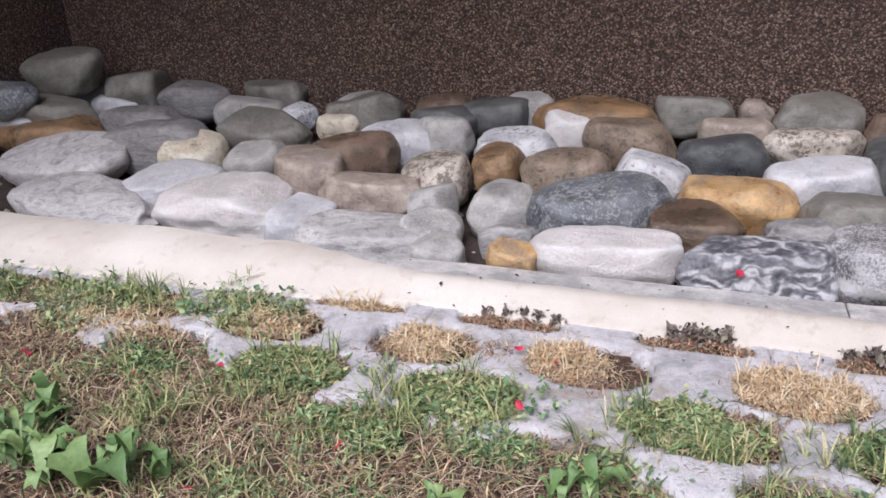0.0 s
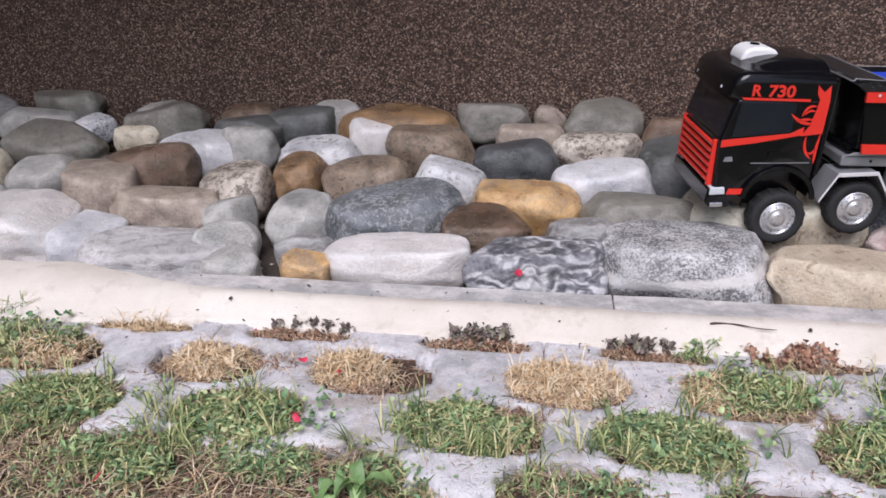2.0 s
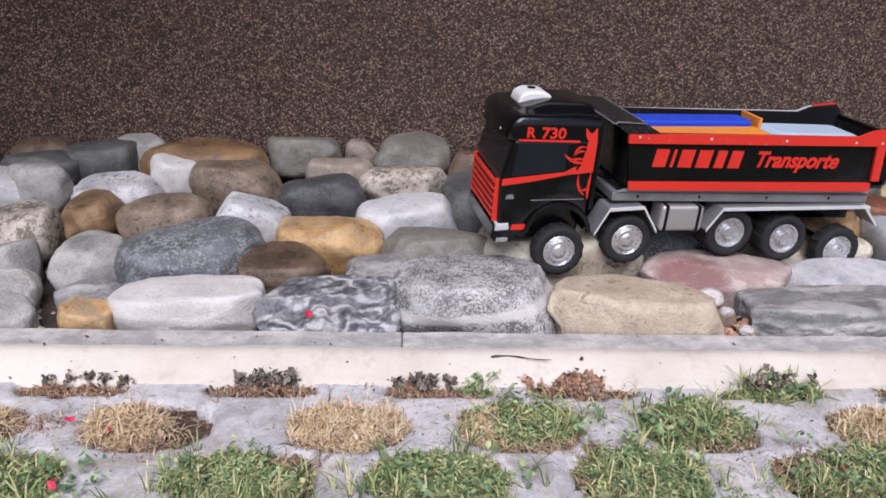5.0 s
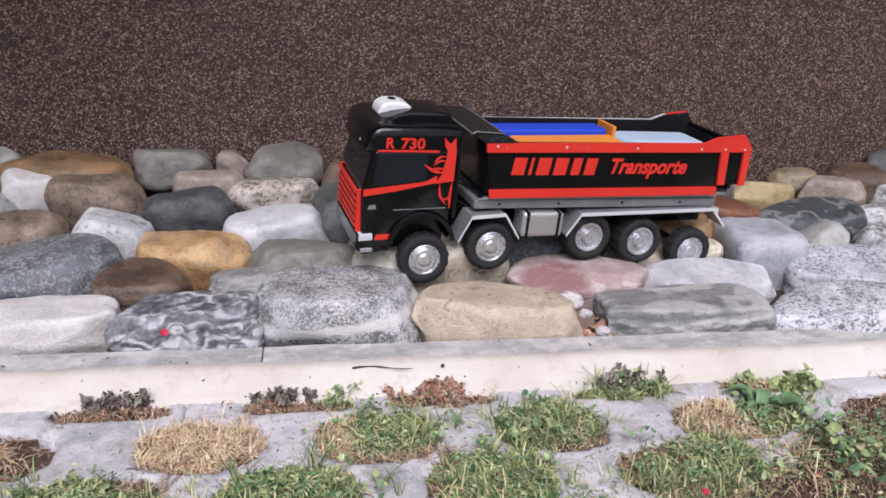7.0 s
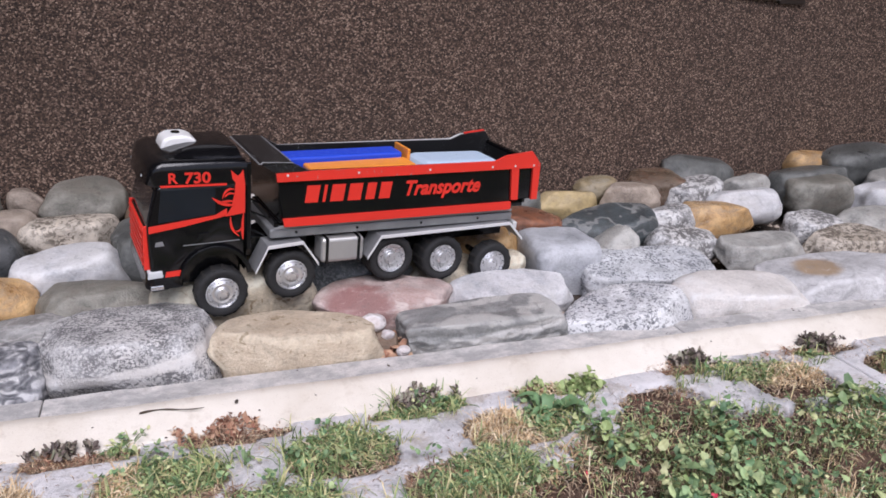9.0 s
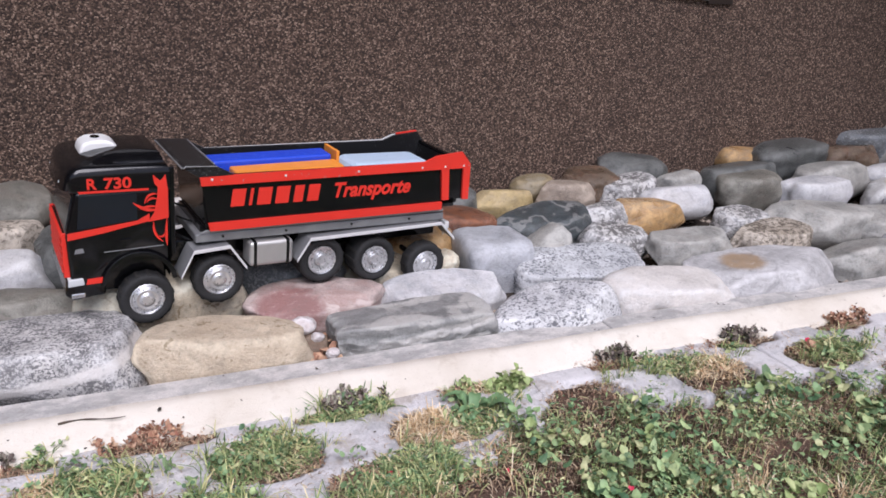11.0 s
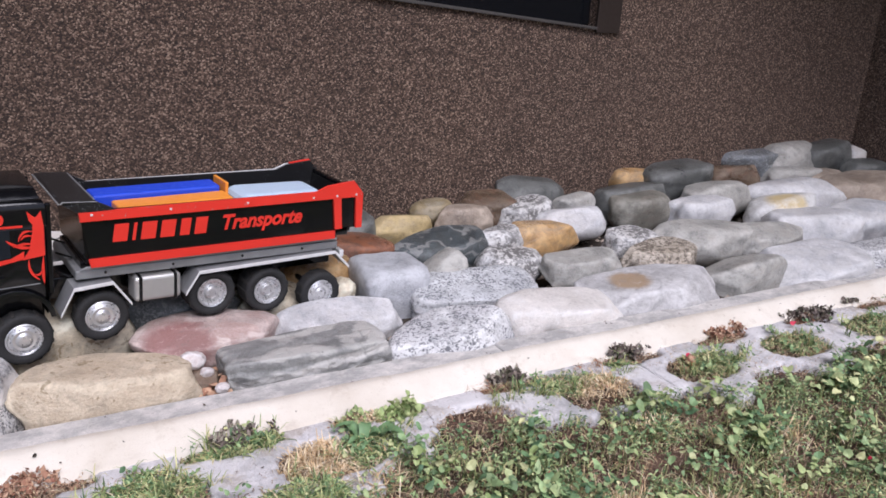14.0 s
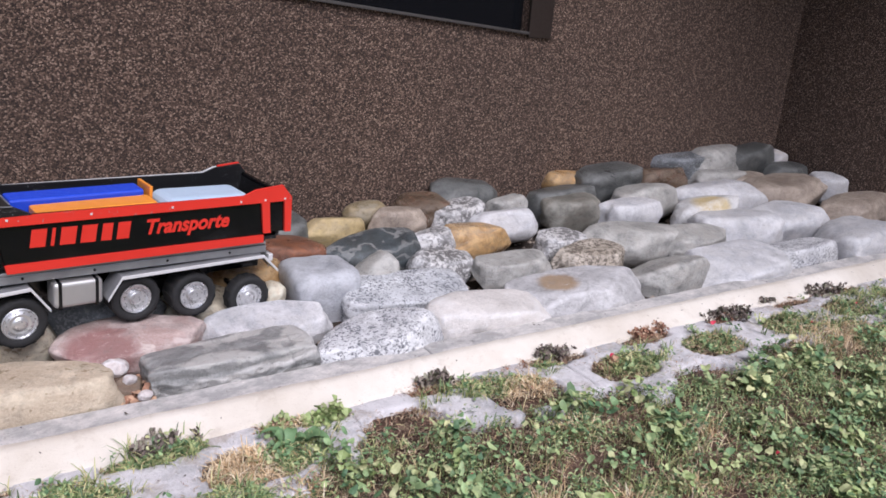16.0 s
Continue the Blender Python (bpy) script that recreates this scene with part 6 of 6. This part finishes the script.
# clumps of round pale leaves, straggling green stalks and straws in the lawn
for _ in range(460):
    x, y = rl.uniform(0.7, 2.35), rl.uniform(-0.68, -0.15)
    if not overgrown(x, y + 0.015) or noise.noise((x * 16.0, y * 19.0, 9.1)) > 0.12:
        continue
    kind = (clover, clover, broad, broad, lime)[int(rl.uniform(0, 5))]
    size, wide = rl.uniform(0.0034, 0.0074) * (0.7 if kind is broad else 1.0), rl.uniform(0.008, 0.022)
    for _ in range(int(rl.uniform(10, 30))):
        h = rl.uniform(0.004, 0.03)
        lx, ly = x + rl.normal(0, wide), y + rl.normal(0, wide * 0.8)
        kind.leaf(lx, ly, h, size * rl.uniform(0.6, 1.35), 0.9, 1.5 if kind is broad else 1.05)
        green.blade(lx, ly, -0.02, h + 0.018, 0.0011, 0.15)
for _ in range(1300):
    x, y = rl.uniform(-1.5, 2.5), rl.uniform(-0.75, -0.1)
    if overgrown(x, y):
        (green if rl.uniform(0, 1) < 0.6 else dry).blade(x, y, -0.018, rl.uniform(0.025, 0.045), 0.0016, rl.uniform(0.2, 1.3))


def rosette(x, y, n, length, width, high, material=MAT_WEED):
    """A broad-leaved weed with leaves of many lengths bent outward from one crown."""
    rr = np.random.default_rng(int(abs(x * 1000) + abs(y * 777)))
    crown = thing("weed", pose(x, y, 0), "broad-leaved green weed in the lawn", "weed", "broad-leaved weeds")
    for k in range(n):
        bm = bmesh.new()
        a = 6.283 * k / n * 2.4 + rr.uniform(-0.6, 0.6)
        L, W, H, bend = length * rr.uniform(0.35, 1.2), width * rr.uniform(0.6, 1.2), high * rr.uniform(0.2, 1.3), rr.uniform(-0.5, 0.5)
        ox, oy = rr.uniform(-0.012, 0.012), rr.uniform(-0.012, 0.012)
        rows = []
        for j in range(7):
            u = j / 6
            w = W * (0.15 + math.sin(math.pi * min(1, 0.06 + 0.94 * u)) ** 0.9) * (1 + 0.2 * rr.uniform(-1, 1)) if j < 6 else 0.0005
            t = a + bend * u
            c = Vector((ox + math.cos(t) * L * u, oy + math.sin(t) * L * u, -0.012 + (H + 0.012) * math.sin(2.5 * u)))
            s = Vector((-math.sin(t), math.cos(t), 0)) * w / 2
            rows.append([bm.verts.new(c - s + Vector((0, 0, w * 0.22))), bm.verts.new(c), bm.verts.new(c + s + Vector((0, 0, w * rr.uniform(0.05, 0.3))))])
        for p, q in zip(rows, rows[1:]):
            for j in range(2):
                bm.faces.new((p[j], p[j + 1], q[j + 1], q[j])).smooth = True
        part("leaf", bm, material, crown)
    return crown


rosette(0.675, -0.125, 11, 0.052, 0.015, 0.016, MAT_BROAD)
rosette(-0.893, -0.405, 5, 0.05, 0.024, 0.034)
rosette(-0.885, -0.46, 13, 0.062, 0.008, 0.03)
rosette(-0.845, -0.485, 9, 0.06, 0.012, 0.026)
rosette(-0.803, -0.497, 7, 0.046, 0.026, 0.022)
rosette(-0.757, -0.492, 5, 0.056, 0.031, 0.026)
rosette(-0.732, -0.464, 7, 0.042, 0.02, 0.03)
rosette(-0.69, -0.46, 4, 0.04, 0.015, 0.028)
rosette(-0.92, -0.515, 10, 0.055, 0.014, 0.026)
rosette(-0.262, -0.365, 7, 0.036, 0.012, 0.022)
rosette(-0.3, -0.385, 9, 0.034, 0.01, 0.018)
rosette(-0.4, -0.43, 12, 0.038, 0.009, 0.018)

for _ in range(30):
    x, y = rl.uniform(-1.2, 2.2), rl.uniform(-0.5, -0.07)
    if not overgrown(x, y) and not in_hole(x, y):
        continue
    petal.leaf(x, y, 0.006 if y > lawn_edge(x) else 0.022, rl.uniform(0.0016, 0.0034), 1.0, 1.6)
for px, py in ((-0.389, -0.151), (-0.365, -0.262), (1.671, -0.09), (1.335, -0.118), (-0.735, -0.285), (-0.36, -0.27)):
    petal.leaf(px, py, 0.012, 0.004, 0.9, 1.5)
petal.leaf(-0.133, 0.05, 0.052, 0.005, 0.8, 1.3)
for _ in range(260):
    x, y = rl.uniform(-1.5, 2.5), rl.uniform(-0.2, 0.045)
    if not in_hole(x, y, 1.1):
        zz = 0.0275 if y > 0 else float(np.interp(y, [-0.047, -0.038, -0.026, -0.012, -0.001], [0.003, 0.0095, 0.0175, 0.0215, 0.0235]))
        crumbs.leaf(x, y, zz + 0.0005, rl.uniform(0.0006, 0.002), 0.3, rl.uniform(1.0, 2.2))
# a tall tussock of bleached grass at the lawn's edge
for _ in range(420):
    tx, ty, _ = dry.ragged(1.84, -0.26, 0.07, 0.05)
    (dry if rl.uniform(0, 1) < 0.7 else thatch).blade(tx, ty, -0.015, rl.uniform(0.025, 0.06), 0.0016, rl.uniform(0.1, 1.1))
# a dry twig lying on the mortar strip
twig = bmesh.new()
rings = []
for k in range(15):
    u = k / 14
    tx, ty, tr = 0.122 + 0.082 * u, -0.017 + 0.004 * math.sin(5.5 * u) - 0.004 * u, 0.0014 * (1 - 0.6 * u) * (1 + 0.3 * math.sin(17 * u))
    rings.append([twig.verts.new((tx, ty + tr * math.cos(q), 0.0232 + tr * math.sin(q))) for q in (0.0, 1.26, 2.51, 3.77, 5.03)])
for p, q in zip(rings, rings[1:]):
    for k in range(5):
        twig.faces.new((p[k], p[(k + 1) % 5], q[(k + 1) % 5], q[k]))
twig_mesh = bpy.data.meshes.new("twig")
twig.to_mesh(twig_mesh)
twig.free()
twig_mesh.materials.append(MAT_DEBRIS)
tagged(new("twig", twig_mesh), "thin dry brown twig lying on the mortar", "twig")
for px, py in ((0.247, -0.019), (-0.537, -0.02), (-0.695, -0.017)):
    crumbs.leaf(px, py, 0.0225, 0.003, 0.3, 1.4)

for _ in range(9000):
    x, y = rl.uniform(-1.4, 2.3), rl.uniform(-0.36, -0.05)
    if noise.noise((x * 8, y * 10, 6.5)) + 0.4 * noise.noise((x * 25, y * 25, 1.5)) > 0.02:
        (thatch if rl.uniform(0, 1) < 0.6 else russet if rl.uniform(0, 1) < 0.5 else dry).blade(x, y, 0.001, rl.uniform(0.002, 0.0045), 0.0011, rl.uniform(1.5, 3.5))
dry.link("dry_grass", MAT_DRY, "straw-coloured dry grass in the paver holes", "dry grass")
thatch.link("thatch", MAT_THATCH, "brown matted dead grass on the soil", "thatch")
green.link("grass", MAT_GREEN, "short green grass in patches", "grass")
clover.link("clover", MAT_CLOVER, "low clover with round green leaves", "clover")
lime.link("lime_weed", MAT_LIME, "yellow-green small-leaved weeds by the pavers", "weed")
broad.link("small_weeds", MAT_BROAD, "small broad-leaved green weeds", "weeds")
sedum.link("succulents", MAT_SEDUM, "dark low succulents along the edging", "succulents")
russet.link("russet_moss", MAT_RUSSET, "reddish brown withered plants in the paver holes", "withered plants")
petal.link("fallen_petals", MAT_PETAL, "scattered red flower petals", "petals")
crumbs.link("crumbs", MAT_DEBRIS, "dark crumbs and twigs on the concrete", "debris")
